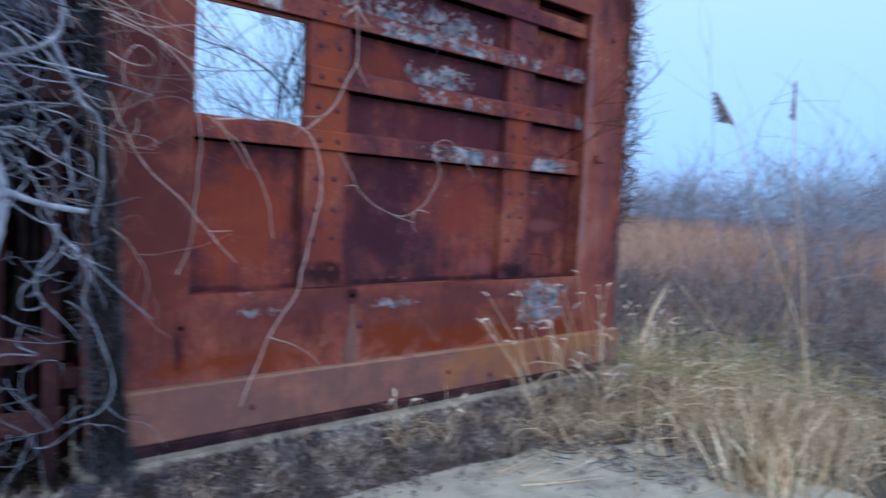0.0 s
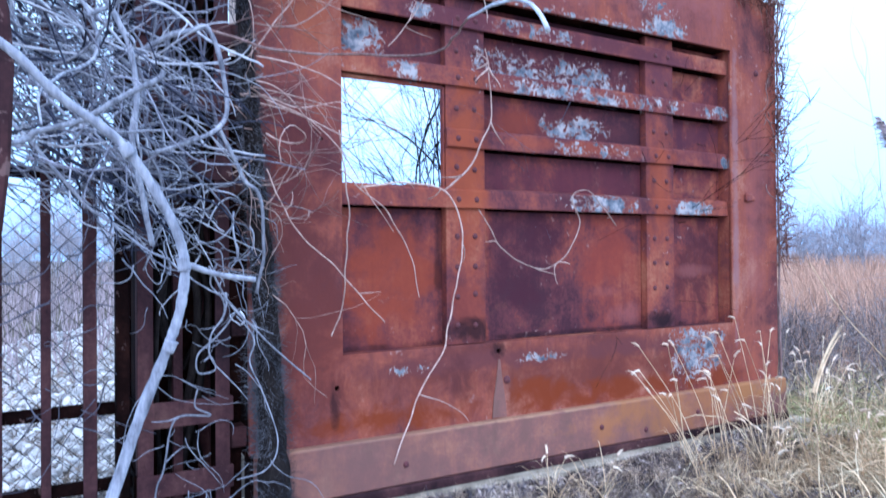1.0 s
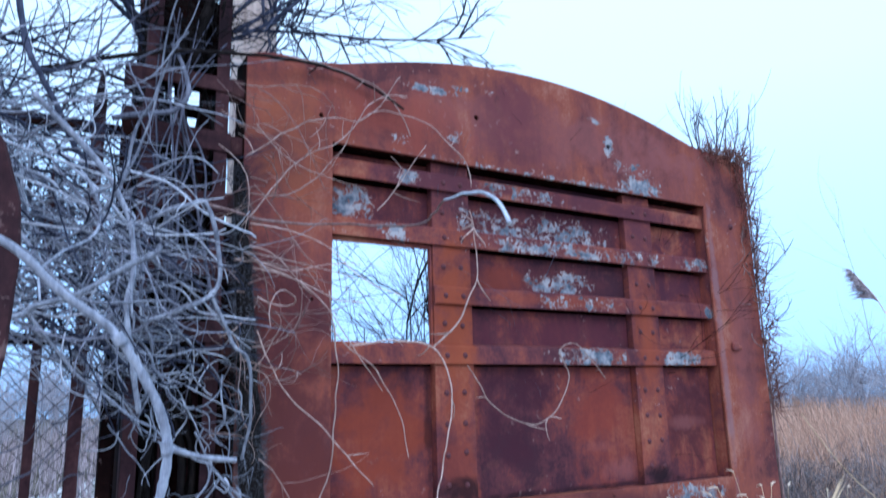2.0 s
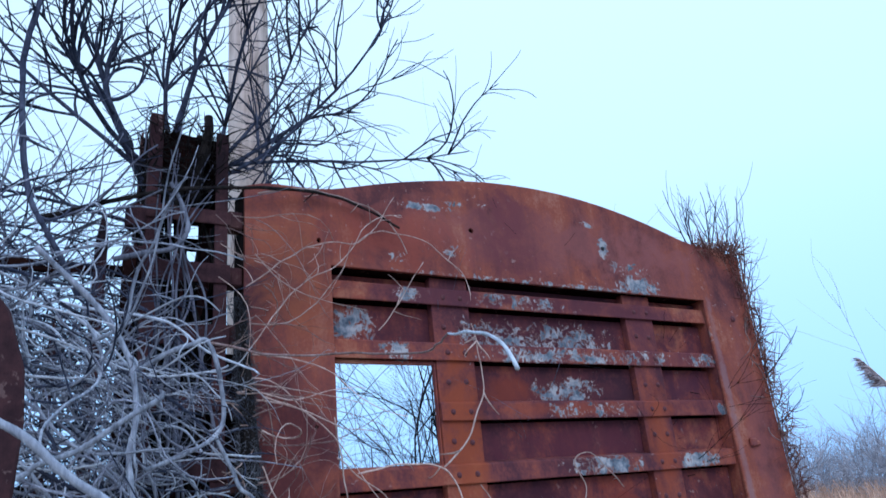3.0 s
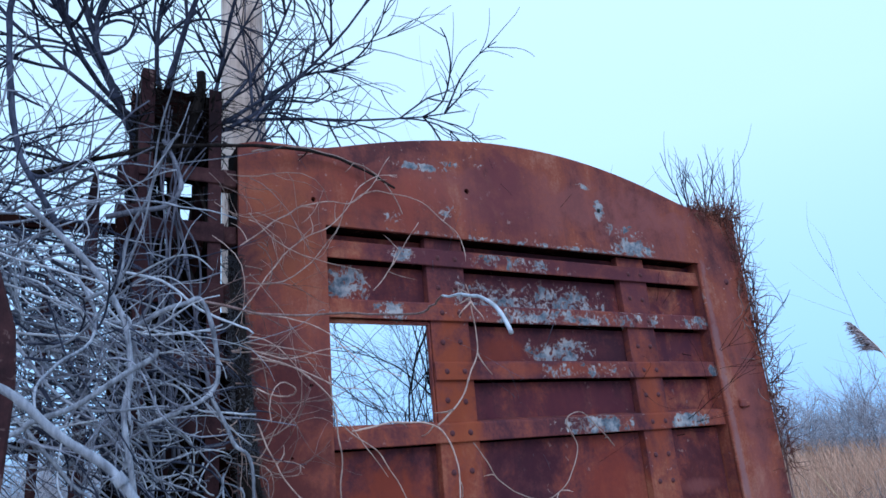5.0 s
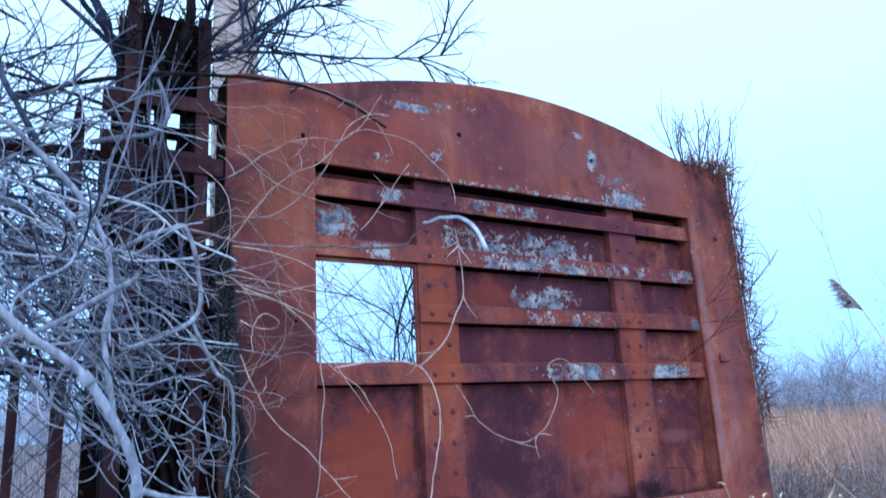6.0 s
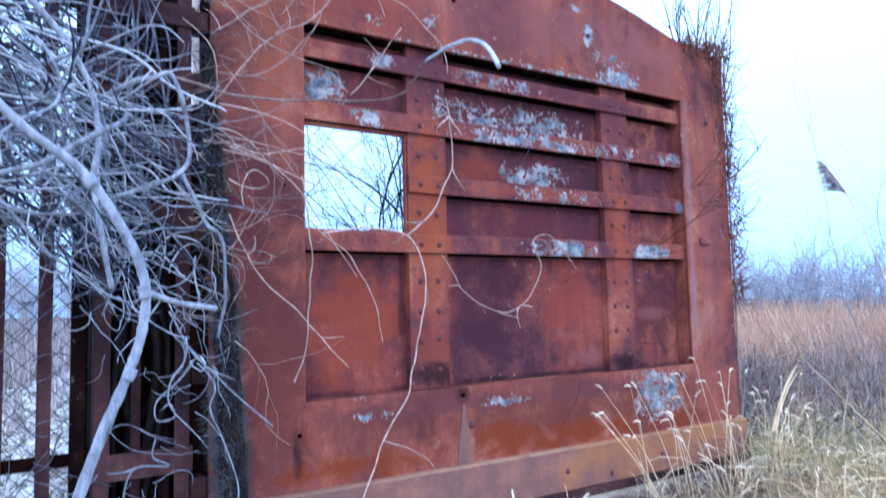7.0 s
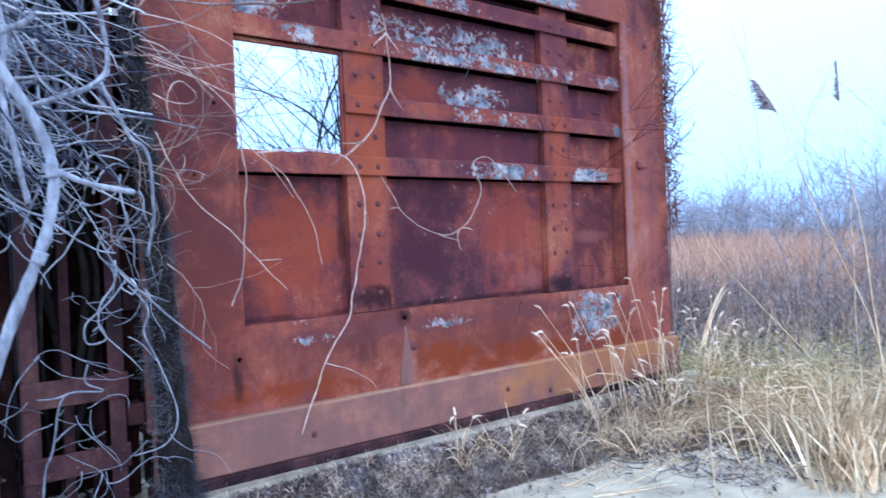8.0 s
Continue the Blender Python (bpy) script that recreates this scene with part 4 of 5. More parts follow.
    strand(vine, VINE_TAN, 0.004, 0.003, (0.10, -0.08, 2.52), (0.25, -0.08, 2.60), (0.50, -0.06, 2.59), (0.72, -0.05, 2.46), (0.78, -0.05, 2.30), hair=3)
    strand(vine, VINE_TAN, 0.004, 0.003, (0.22, -0.06, 2.07), (0.34, -0.06, 2.22), (0.40, -0.06, 2.32), (0.50, -0.06, 2.46), hair=4)
    # fine twigs that stray over the side plate and into the window
    s = Strands()
    pale = Strands()
    for k in range(48):
        p = Vector((rnd(-0.62, -0.36), rnd(-0.22, -0.05), rnd(0.85, 2.60)))
        bush(s if k % 2 else pale, p, (1.0, rnd(-0.1, 0.15), rnd(-0.7, 0.6)), rnd(0.25, 0.62), rnd(0.0022, 0.0036), 1, 0.62, (0, 0, rnd(-1.5, 1.0)), forks=3, sides=4, spread=0.8)
    tagged(s.link("stray_twig_mat", VINE_BROWN, vine), kind="stuff")
    tagged(pale.link("stray_twig_mat", VINE_TAN, vine), kind="stuff")
    for _ in range(9):
        p = Vector((-0.45, rnd(-0.35, -0.1), rnd(1.55, 2.1)))
        s = Strands()
        s.tube(wander(p, (1.0, 0.1, rnd(-0.45, 0.05)), rnd(0.5, 0.85), 14, 0.34, (0, 0, -0.4)), 0.0034, 0.0016, 5)
        s.link("stray_twig", VINE_TAN, vine)


build_wall_vine()


def build_shaggy_trunk():
    random.seed(42)
    v = thing("shaggy_vine", (-0.38, -0.07, -0.1), "thick dark vine trunk shaggy with root hairs, climbing beside the column", "vine")
    s = Strands()
    line = curve([(-0.35, -0.10, -0.10), (-0.36, -0.08, 0.3), (-0.38, -0.07, 0.8), (-0.41, -0.06, 1.3), (-0.44, -0.05, 1.75), (-0.47, -0.04, 2.2)], 8)
    s.tube(line, 0.074, 0.022, 10, 0.12)
    s.link("trunk", BARK_DARK, v)
    hair = Strands()
    for _ in range(13000):
        f = rnd(0, 1) ** 1.3
        i = min(len(line) - 2, int(f * (len(line) - 1)))
        p = line[i].lerp(line[i + 1], rnd(0, 1))
        w = rnd(0, 2 * math.pi)
        tuft = noise.noise((math.cos(w) * 1.6, math.sin(w) * 1.6 + 7, p.z * 7))
        if tuft < -0.12:
            continue
        out = Vector((math.cos(w) + rnd(-0.5, 0.5), math.sin(w) + rnd(-0.5, 0.5), rnd(-1.6, 0.7)))
        b = p + out.normalized() * (0.068 - 0.042 * f)
        hair.tube(wander(b, out, rnd(0.025, 0.060) * (0.8 + 1.5 * max(0, tuft)) * (1.2 - 0.6 * f), 4, 0.8), 0.0012, 0.0005, 3)
    tagged(hair.link("root_hair", ROOT_HAIR, v, "matted grey root hair", False), kind="stuff")
    inner = Strands()
    for _ in range(9):
        p = Vector((rnd(CX0 + 0.05, CX1 - 0.05), rnd(0.2, 0.3), rnd(0, 0.6)))
        inner.tube(curve([(p.x, p.y, p.z), (rnd(CX0 + 0.04, CX1 - 0.04), rnd(0.03, 0.3), 0.9), (rnd(CX0 + 0.04, CX1 - 0.04), rnd(0.03, 0.3), 1.5), (rnd(CX0 + 0.04, CX1 - 0.04), rnd(0.03, 0.3), rnd(2.0, 2.7))], 7), rnd(0.008, 0.024), 0.005, 6, 0.1)
    for _ in range(16):
        x = rnd(CX0 + 0.05, CX1 - 0.05)
        inner.tube(curve([(x, rnd(0.05, 0.3), 1.5), (x + rnd(-0.08, 0.08), rnd(0.05, 0.3), 2.0), (x + rnd(-0.1, 0.1), rnd(0.05, 0.3), 2.4), (x + rnd(-0.1, 0.1), rnd(0.05, 0.3), 2.85)], 7), rnd(0.008, 0.02), 0.006, 6, 0.1)
    for _ in range(9):
        s = Strands()
        x = rnd(CX0, CX1)
        s.tube(curve([(x + rnd(-0.1, 0.1), -0.04, rnd(1.3, 1.6)), (x, rnd(-0.06, -0.03), 1.9), (x + rnd(-0.1, 0.1), rnd(-0.07, -0.03), 2.2), (x + rnd(-0.14, 0.14), rnd(-0.08, -0.03), 2.5), (x + rnd(-0.2, 0.2), 0.0, rnd(2.7, 2.95))], 7), rnd(0.005, 0.009), 0.003, 6, 0.1)
        s.link("climbing_stem", BARK_GREY, v)
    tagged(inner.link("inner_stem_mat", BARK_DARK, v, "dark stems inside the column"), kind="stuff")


build_shaggy_trunk()


def build_pale_vine():
    random.seed(43)
    v = thing("pale_vine", (-1.54, -2.27, -0.3), "pale grey woody vine looping up in front of the gate", "vine")
    strand(v, VINE_PALE, 0.0054, 0.0071, (-1.42, -2.12, 1.40), (-1.314, -2.15, 1.338), (-1.252, -2.15, 1.285), (-1.190, -2.15, 1.235), (-1.152, -2.15, 1.188), (-1.121, -2.15, 1.136), (-1.107, -2.15, 1.097), (-1.103, -2.15, 1.066), (-1.110, -2.15, 1.022), (-1.128, -2.15, 0.974), (-1.152, -2.15, 0.903), (-1.190, -2.15, 0.797), (-1.26, -2.15, 0.55), (-1.36, -2.16, 0.15), (-1.46, -2.17, -0.34), name="main_stem", sides=12, per=8)
    for at, way in (((-1.126, -2.152, 0.976), (-0.2, 0, -0.5)), ((-1.172, -2.152, 1.214), (0.3, 0, -0.4)), ((-1.105, -2.152, 1.078), (0.1, 0, -0.5))):
        a = Vector(at)
        d = Vector(way).normalized() * 0.008
        strand(v, VINE_PALE, 0.0083, 0.0083, a - d, a, a + d, name="node", sides=10, per=2)
    strand(v, VINE_PALE, 0.0078, 0.0076, (-1.55, -1.2, 1.27), (-1.293, -1.10, 1.361), (-1.248, -1.10, 1.391), (-1.139, -1.10, 1.439), (-1.035, -1.10, 1.515), (-0.973, -1.10, 1.554), (-0.959, -1.10, 1.577), name="side_stem", sides=10, label="stout side stem with a blunt cut end")
    strand(v, VINE_PALE, 0.009, 0.008, (-1.30, -0.95, 2.02), (-1.150, -0.90, 1.897), (-1.067, -0.90, 1.796), (-1.011, -0.90, 1.660), (-0.997, -0.90, 1.528), (-1.012, -0.90, 1.433), (-0.992, -0.90, 1.305), (-0.95, -0.85, 1.12), name="hanging_stem", sides=9, hair=3)
    strand(v, VINE_PALE, 0.0085, 0.007, (-0.97, -0.7, 1.72), (-0.888, -0.80, 1.762), (-0.827, -0.80, 1.791), (-0.779, -0.80, 1.802), (-0.736, -0.80, 1.698), (-0.719, -0.80, 1.569), (-0.743, -0.80, 1.495), (-0.846, -0.80, 1.434), (-0.95, -0.78, 1.40), name="looped_stem", sides=9)
    strand(v, VINE_PALE, 0.007, 0.005, (-0.743, -0.80, 1.495), (-0.672, -0.80, 1.338), (-0.619, -0.80, 1.279), (-0.590, -0.75, 1.10), (-0.598, -0.7, 0.959), name="looped_stem")
    strand(v, VINE_PALE, 0.0040, 0.0036, (-1.104, -2.15, 1.079), (-1.062, -2.14, 1.064), (-1.010, -2.13, 1.056), name="spur")
    strand(v, VINE_BROWN, 0.0050, 0.0024, (-0.779, -0.80, 1.798), (-0.671, -0.82, 1.772), (-0.548, -0.90, 1.732), (-0.396, -1.00, 1.722), (-0.330, -1.30, 1.654), (-0.393, -1.60, 1.593), (-0.548, -1.95, 1.535), name="arched_shoot", label="thin brown arched shoot")
    # end piece of the shoot, paler than its brown stem
    strand(v, VINE_LIGHT, 0.0021, 0.0034, (-0.545, -1.943, 1.536), (-0.632, -2.15, 1.488), (-0.688, -2.30, 1.440), (-0.706, -2.36, 1.409), (-0.718, -2.40, 1.364), name="shoot_tip", label="pale tip of the arched shoot")
    strand(v, VINE_TWIG, 0.0125, 0.009, (-1.02, -0.13, 2.30), (-0.899, -0.15, 2.338), (-0.787, -0.15, 2.374), (-0.730, -0.15, 2.454), (-0.745, -0.12, 2.587), (-0.796, -0.08, 2.718), name="looped_stem", sides=9, label="thick stem wound round the column")
    strand(v, BARK_BLUE, 0.011, 0.010, (-1.30, -0.40, 3.75), (-1.37, -0.42, 3.35), (-1.41, -0.46, 3.0), (-1.389, -0.50, 2.688), (-1.357, -0.50, 2.465), (-1.321, -0.50, 2.338), (-1.25, -0.48, 2.22), (-1.15, -0.4, 2.05), name="dark_limb", sides=9, hair=4)
    strand(v, VINE_PALE, 0.0032, 0.0026, (-0.62, -0.5, 0.88), (-0.70, -0.5, 0.79), (-0.752, -0.5, 0.737), (-0.748, -0.5, 0.678), (-0.69, -0.5, 0.682), (-0.703, -0.5, 0.73), (-0.729, -0.5, 0.716), name="curl")
    strand(v, VINE_PALE, 0.0032, 0.0025, (-0.562, -0.3, 0.852), (-0.496, -0.3, 0.76), (-0.519, -0.3, 0.673), (-0.471, -0.3, 0.558), (-0.403, -0.3, 0.348), (-0.454, -0.3, 0.244), (-0.565, -0.3, 0.218), name="curl")
    strand(v, VINE_PALE, 0.0032, 0.0042, (-0.691, -0.2, 0.564), (-0.702, -0.2, 0.50), (-0.644, -0.2, 0.457), (-0.775, -0.2, 0.46), (-0.817, -0.2, 0.276), (-0.848, -0.2, 0.174), (-0.86, -0.2, -0.15), name="curl", hair=2)
    strand(v, VINE_PALE, 0.0044, 0.003, (-0.70, -0.45, 1.05), (-0.608, -0.4, 0.904), (-0.459, -0.4, 0.746), (-0.302, -0.4, 0.597), name="spur", hair=3)
    s = Strands()
    for _ in range(56):
        p = Vector((rnd(-0.88, -0.42), rnd(-0.3, -0.06), rnd(0.1, 1.35)))
        s.tube(wander(p, (rnd(-0.6, 0.8), rnd(-0.4, 0.1), rnd(-1, 0.3)), rnd(0.12, 0.38), 12, 0.6), rnd(0.0012, 0.0026), 0.0008, 5)
    tagged(s.link("small_curl_mat", VINE_PALE, v), kind="stuff")


build_pale_vine()


def build_thicket():
    """The mat of leafless shoots that tumbles from the gate and the column towards the path."""
    random.seed(44)
    t = thing("vine_thicket", (-1.1, -0.5, -0.3), "dense tangled mat of pale leafless vine shoots over the gate", "vine")

    def shoot(strands, r0, r1, z1=1.78):
        x = rnd(-1.9, -0.98)
        p = Vector((x, rnd(-0.75, -0.06), rnd(1.35, z1 + 0.85 * (-0.98 - x))))
        way = Vector((rnd(0.45, 1.0), rnd(-0.5, 0.4), rnd(-0.85, 0.05)))
        long, curl = rnd(0.35, 0.95), rnd(0.26, 0.66)
        line = wander(p, way, long, 18, curl, (0.0, 0.0, -0.3))
        line = line[:max(5, sum(1 for q in line if q.x < -0.50 and q.z > 1.02 + 0.35 * smooth01((-0.9 - q.x) / 0.4)))]
        r = rnd(r0, r1)
        strands.tube(line, r, r * 0.5, 6, 0.1)
        for _ in range(random.randint(0, 2)):
            i = random.randint(2, len(line) - 2)
            d = (line[i + 1] - line[i]).normalized()
            strands.tube(wander(line[i], d + Vector((rnd(-1, 1), rnd(-1, 1), rnd(-0.5, 1))) * 0.7, long * rnd(0.25, 0.5), 10, curl), r * 0.6, r * 0.3, 5)

    for mat, count, r0, r1 in ((VINE_LIGHT, 62, 0.0030, 0.0064), (VINE_PALE, 70, 0.0034, 0.0080), (VINE_TWIG, 46, 0.0024, 0.0056), (BARK_BLUE, 56, 0.003, 0.007)):
        for _ in range(count):
            s = Strands()
            shoot(s, r0, r1)
            s.link("shoot", mat, t)
    for mat, count in ((VINE_TWIG, 60), (BARK_GREY, 30), (VINE_LIGHT, 34), (BARK_BLUE, 50)):
        s = Strands()
        for _ in range(count):
            shoot(s, 0.0016, 0.0030, 1.85)
        tagged(s.link("shoot_mat", mat, t), kind="stuff")
    # curled ends that hang over the upper part of the column
    for mat, count in ((VINE_LIGHT, 26), (VINE_PALE, 26)):
        for _ in range(count):
            s = Strands()
            p = Vector((rnd(-0.98, -0.52), rnd(-0.45, -0.06), rnd(1.05, 1.72)))
            p.z -= 0.25 * (p.x > -0.68)
            s.tube(wander(p, (rnd(-0.4, 0.9), rnd(-0.6, 0.2), rnd(-1, 0.3)), rnd(0.18, 0.5), 20, 0.62), rnd(0.0022, 0.0046), 0.0014, 5, 0.1)
            s.link("curly_shoot", mat, t)
    for k in range(125):
        s = Strands()
        p = Vector((rnd(-1.95, -1.02), rnd(-0.1, 0.6), rnd(1.75, 2.55)))
        bush(s, p, (rnd(-0.5, 0.9), rnd(-0.4, 0.4), rnd(-0.1, 0.9)), rnd(0.4, 0.95), rnd(0.0040, 0.0085), 1, 0.36, forks=4, sides=5, spread=0.75)
        s.link("rising_shoot", (BARK_BLUE, VINE_PALE, BARK_GREY, VINE_TWIG)[k % 4], t)
    for _ in range(36):
        s = Strands()
        p = Vector((rnd(-1.7, -0.95), rnd(-0.15, -0.03), rnd(0.45, 1.4)))
        s.tube(wander(p, (rnd(-1, 1), 0, rnd(-0.8, 0.3)), rnd(0.2, 0.55), 14, 0.55), rnd(0.002, 0.0042), 0.0012, 5, 0.1)
        s.link("gate_shoot", BARK_GREY, t)
    for _ in range(3):
        s = Strands()
        x, y = rnd(-2.0, -1.68), rnd(-0.5, -0.12)
        s.tube(curve([(x, y, -0.32), (x + rnd(-0.06, 0.06), y, 0.5), (x + rnd(-0.1, 0.1), y + rnd(-0.1, 0.1), 1.1), (x + rnd(-0.15, 0.15), y, 1.7)], 5), rnd(0.005, 0.008), 0.004, 6, 0.06)
        s.link("rooted_stem", BARK_GREY, t)


build_thicket()


def build_corner_vine():
    random.seed(45)
    v = thing("corner_vine", (3.27, 0.06, -0.1), "brown vine matted over the wall's far corner with bare sprigs", "vine")
    for k in range(5):
        s = Strands()
        s.tube(curve([(3.25 + rnd(0, 0.03), 0.0 + 0.03 * k, z) for z in (-0.1, 0.3, 0.7, 1.1, 1.4, 1.7, 2.0, 2.3, 2.6, 2.82)], 5), 0.008, 0.005, 6, 0.15)
        s.link("stem", VINE_BROWN, v)
    m = Strands()
    for _ in range(800):
        z = rnd(1.0, 2.88)
        p = Vector((3.25 - 0.16 * rnd(0, 1) * smooth01((z - 1.5) / 1.2) + rnd(-0.02, 0.04), rnd(-0.06, 0.02), z))
        if rnd(0, 1) < 0.35:
            p = Vector((rnd(2.78, 3.28), rnd(-0.04, 0.08), rnd(2.76, 2.88)))
        m.tube(wander(p, (rnd(-0.6, 0.6), rnd(-0.7, 0.3), rnd(-0.8, 0.8)), rnd(0.06, 0.2), 6, 0.55), rnd(0.002, 0.004), 0.001, 4)
    tagged(m.link("stem_mat", straw("matted_vine", (0.10, 0.036, 0.030), (0.20, 0.085, 0.07), (0.34, 0.19, 0.15)), v, "matted fine brown stems"), kind="stuff")
    for at, way, n, length in (((3.08, 0.05, 2.82), (0.2, 0, 1), 7, 0.46), ((3.27, 0.08, 2.55), (1, 0, 0.8), 7, 0.55), ((3.28, 0.08, 2.05), (1, 0, 0.5), 7, 0.52), ((2.86, 0.04, 2.82), (-0.35, 0, 1), 4, 0.50), ((3.28, 0.06, 1.72), (1, 0, 0.1), 5, 0.45)):
        sp = Strands()
        for _ in range(n):
            p = Vector(at) + Vector((rnd(-0.14, 0.12) * (way[2] > 0.95), rnd(-0.05, 0.08), rnd(-0.25, 0.25) * (way[2] < 0.95)))
            d = Vector(way) + Vector((rnd(-0.5, 0.5), rnd(-0.5, 0.3), rnd(-0.4, 0.3)))
            bush(sp, p, d, length * rnd(0.6, 1.15), 0.0052, 1, 0.26, (0, 0, 4.0), forks=4, sides=4, spread=0.8)
        tagged(sp.link("sprig_tuft", BARK_BLUE, v), kind="stuff")
    for _ in range(16):
        tr = Strands()
        z = rnd(1.5, 2.8)
        tr.tube(wander((rnd(3.08, 3.22), -0.012, z), (rnd(-0.7, 0.3), 0, rnd(-1, 0.2)), rnd(0.15, 0.4), 12, 0.5, (0, 0, -1)), 0.004, 0.002, 5)
        tr.link("tendril", VINE_BROWN, v)


build_corner_vine()


# ---------------------------------------------------------------- grasses in front
def spindle(s, a, b, r, sides=6):
    """A drooping seed head from a to b, with fine bristles."""
    a, b = Vector(a), Vector(b)
    line = [a.lerp(b, k / 5) + Vector((0, 0, 0.3 * (a - b).length * math.sin(math.pi * k / 5) * 0.4)) for k in range(6)]
    s.tube(line, r * 0.8, r * 0.35, sides, 0.2)
    for _ in range(22):
        p = line[random.randint(0, 5)]
        d = (b - a).normalized() + Vector((random.gauss(0, 1), random.gauss(0, 1), random.gauss(0, 1))) * 0.8
        s.blade(p, p + d.normalized() * r * rnd(1.6, 2.6), (0, 0, 0), 0.0006, 1)


def build_foxtail(x, y, tall, leans, n):
    z = ground_z(x, y)
    plant = thing("foxtail_grass", (x, y, z), "dry straw-coloured foxtail grass with nodding bristly heads", "grass", "foxtails by the wall")
    blades = Strands()
    for _ in range(24):
        w = rnd(0, 6.28)
        h = rnd(0.12, 0.34)
        b = Vector((x + rnd(-0.05, 0.05), y + rnd(-0.05, 0.05), z - 0.01))
        blades.blade(b, b + Vector((math.cos(w) * h * 0.7, math.sin(w) * h * 0.7, h * rnd(0.2, 0.9))), Vector((0, 0, h * 0.25)), 0.0028, 4)
    tagged(blades.link("leaf_tuft", STRAW, plant, "", False), kind="stuff")
    for _ in range(n):
        w = rnd(0, 6.28)
        h = tall * rnd(0.5, 1.05)
        off = Vector((math.cos(w), math.sin(w), 0)) * h * rnd(0.1, 0.38) + Vector((leans[0], leans[1], 0)) * h
        base = Vector((x + rnd(-0.06, 0.06), y + rnd(-0.06, 0.06), z - 0.01))
        top = base + off + Vector((0, 0, h))
        line = curve([base, base.lerp(top, 0.5) - off * 0.12, top], 6)
        s = Strands()
        s.tube(line, 0.0024, 0.0014, 5)
        stalk = s.link("stalk", STRAW, plant)
        hd = Strands()
        nod = Vector((off.x, off.y, 0))
        nod = (nod.normalized() if nod.length > 0.01 else Vector((1, 0, 0)))
        spindle(hd, top, top + nod * rnd(0.03, 0.06) + Vector((0, 0, rnd(-0.02, 0.035))), 0.0085)
        hd.link("seed_head", SEED, stalk, "pale bristly seed head", False)


random.seed(51)
for fx, fy, ft, fl, fn in ((2.02, -0.30, 0.75, (-0.35, 0.0), 8), (2.25, -0.34, 0.72, (-0.1, 0.0), 9), (2.52, -0.36, 0.85, (-0.02, 0.05), 9), (2.78, -0.30, 0.70, (0.1, 0.0), 9), (3.08, -0.34, 0.62, (0.1, 0.0), 9),
                           (3.35, -0.45, 0.60, (0.15, 0.0), 8), (1.02, -0.30, 0.34, (-0.1, 0.0), 3), (3.0, -0.75, 0.5, (0.1, 0), 7), (2.40, -0.55, 0.45, (0, 0), 6), (3.62, -0.60, 0.52, (0.1, 0), 7), (1.28, -0.33, 0.24, (0.1, 0.0), 2), (3.5, -0.2, 0.7, (0, 0), 7)):
    build_foxtail(fx, fy, ft, fl, fn)


def scatter_blades(name, material, label, category, spots, seed):
    random.seed(seed)
    s = Strands()
    for x0, y0, rx, ry, count, h0, h1, w, flat in spots:
        for _ in range(count):
            x, y = x0 + random.gauss(0, rx), y0 + random.gauss(0, ry)
            if y > -0.16 and -1 < x < 3.4:
                continue
            z = ground_z(x, y)
            h, a = rnd(h0, h1), rnd(0, 6.28)
            out = rnd(0.1, flat)
            s.blade((x, y, z - 0.01), (x + math.cos(a) * h * out, y + math.sin(a) * h * out, z + h * max(0.05, 1.05 - out)), (rnd(-0.12, 0.12) * h, rnd(-0.12, 0.12) * h, h * 0.32 * out), w * rnd(0.5, 1.4), 5)
    tagged(s.link(name, material, None, "", False), label, category, kind="stuff")


scatter_blades("dry_grass", STRAW, "tangled dry straw-coloured grass at the slab's edge", "grass",
               ((2.42, -1.58, 0.10, 0.12, 80, 0.40, 0.75, 0.0085, 0.5), (2.15, -1.62, 0.06, 0.06, 14, 0.35, 0.6, 0.008, 0.45), (3.4, -0.62, 0.35, 0.2, 500, 0.12, 0.36, 0.0030, 1.7), (2.75, -1.5, 0.22, 0.2, 190, 0.3, 0.65, 0.0055, 0.7), (3.0, -1.0, 0.35, 0.22, 420, 0.15, 0.45, 0.0034, 1.5),
                (3.5, -0.8, 0.45, 0.3, 620, 0.15, 0.45, 0.0034, 1.6), (2.6, -0.52, 0.38, 0.10, 700, 0.10, 0.32, 0.0024, 1.6), (2.1, -0.42, 0.2, 0.07, 300, 0.10, 0.28, 0.002, 1.1), (4.4, -0.6, 0.8, 0.5, 1700, 0.25, 0.65, 0.0040, 1.5), (5.6, -0.2, 0.8, 0.5, 900, 0.3, 0.75, 0.0045, 1.2), (3.5, -1.55, 0.5, 0.25, 520, 0.25, 0.6, 0.004, 1.3)), 61)
scatter_blades("green_grass", GREEN, "low fading green grass beyond the wall's corner", "grass",
               ((4.3, -0.35, 0.55, 0.35, 1500, 0.12, 0.36, 0.0032, 1.6), (3.5, -0.55, 0.35, 0.22, 450, 0.08, 0.25, 0.0025, 1.3), (5.4, 0.1, 0.7, 0.5, 2200, 0.2, 0.50, 0.0045, 1.1), (4.9, -0.5, 0.6, 0.4, 1400, 0.2, 0.5, 0.004, 1.2)), 62)
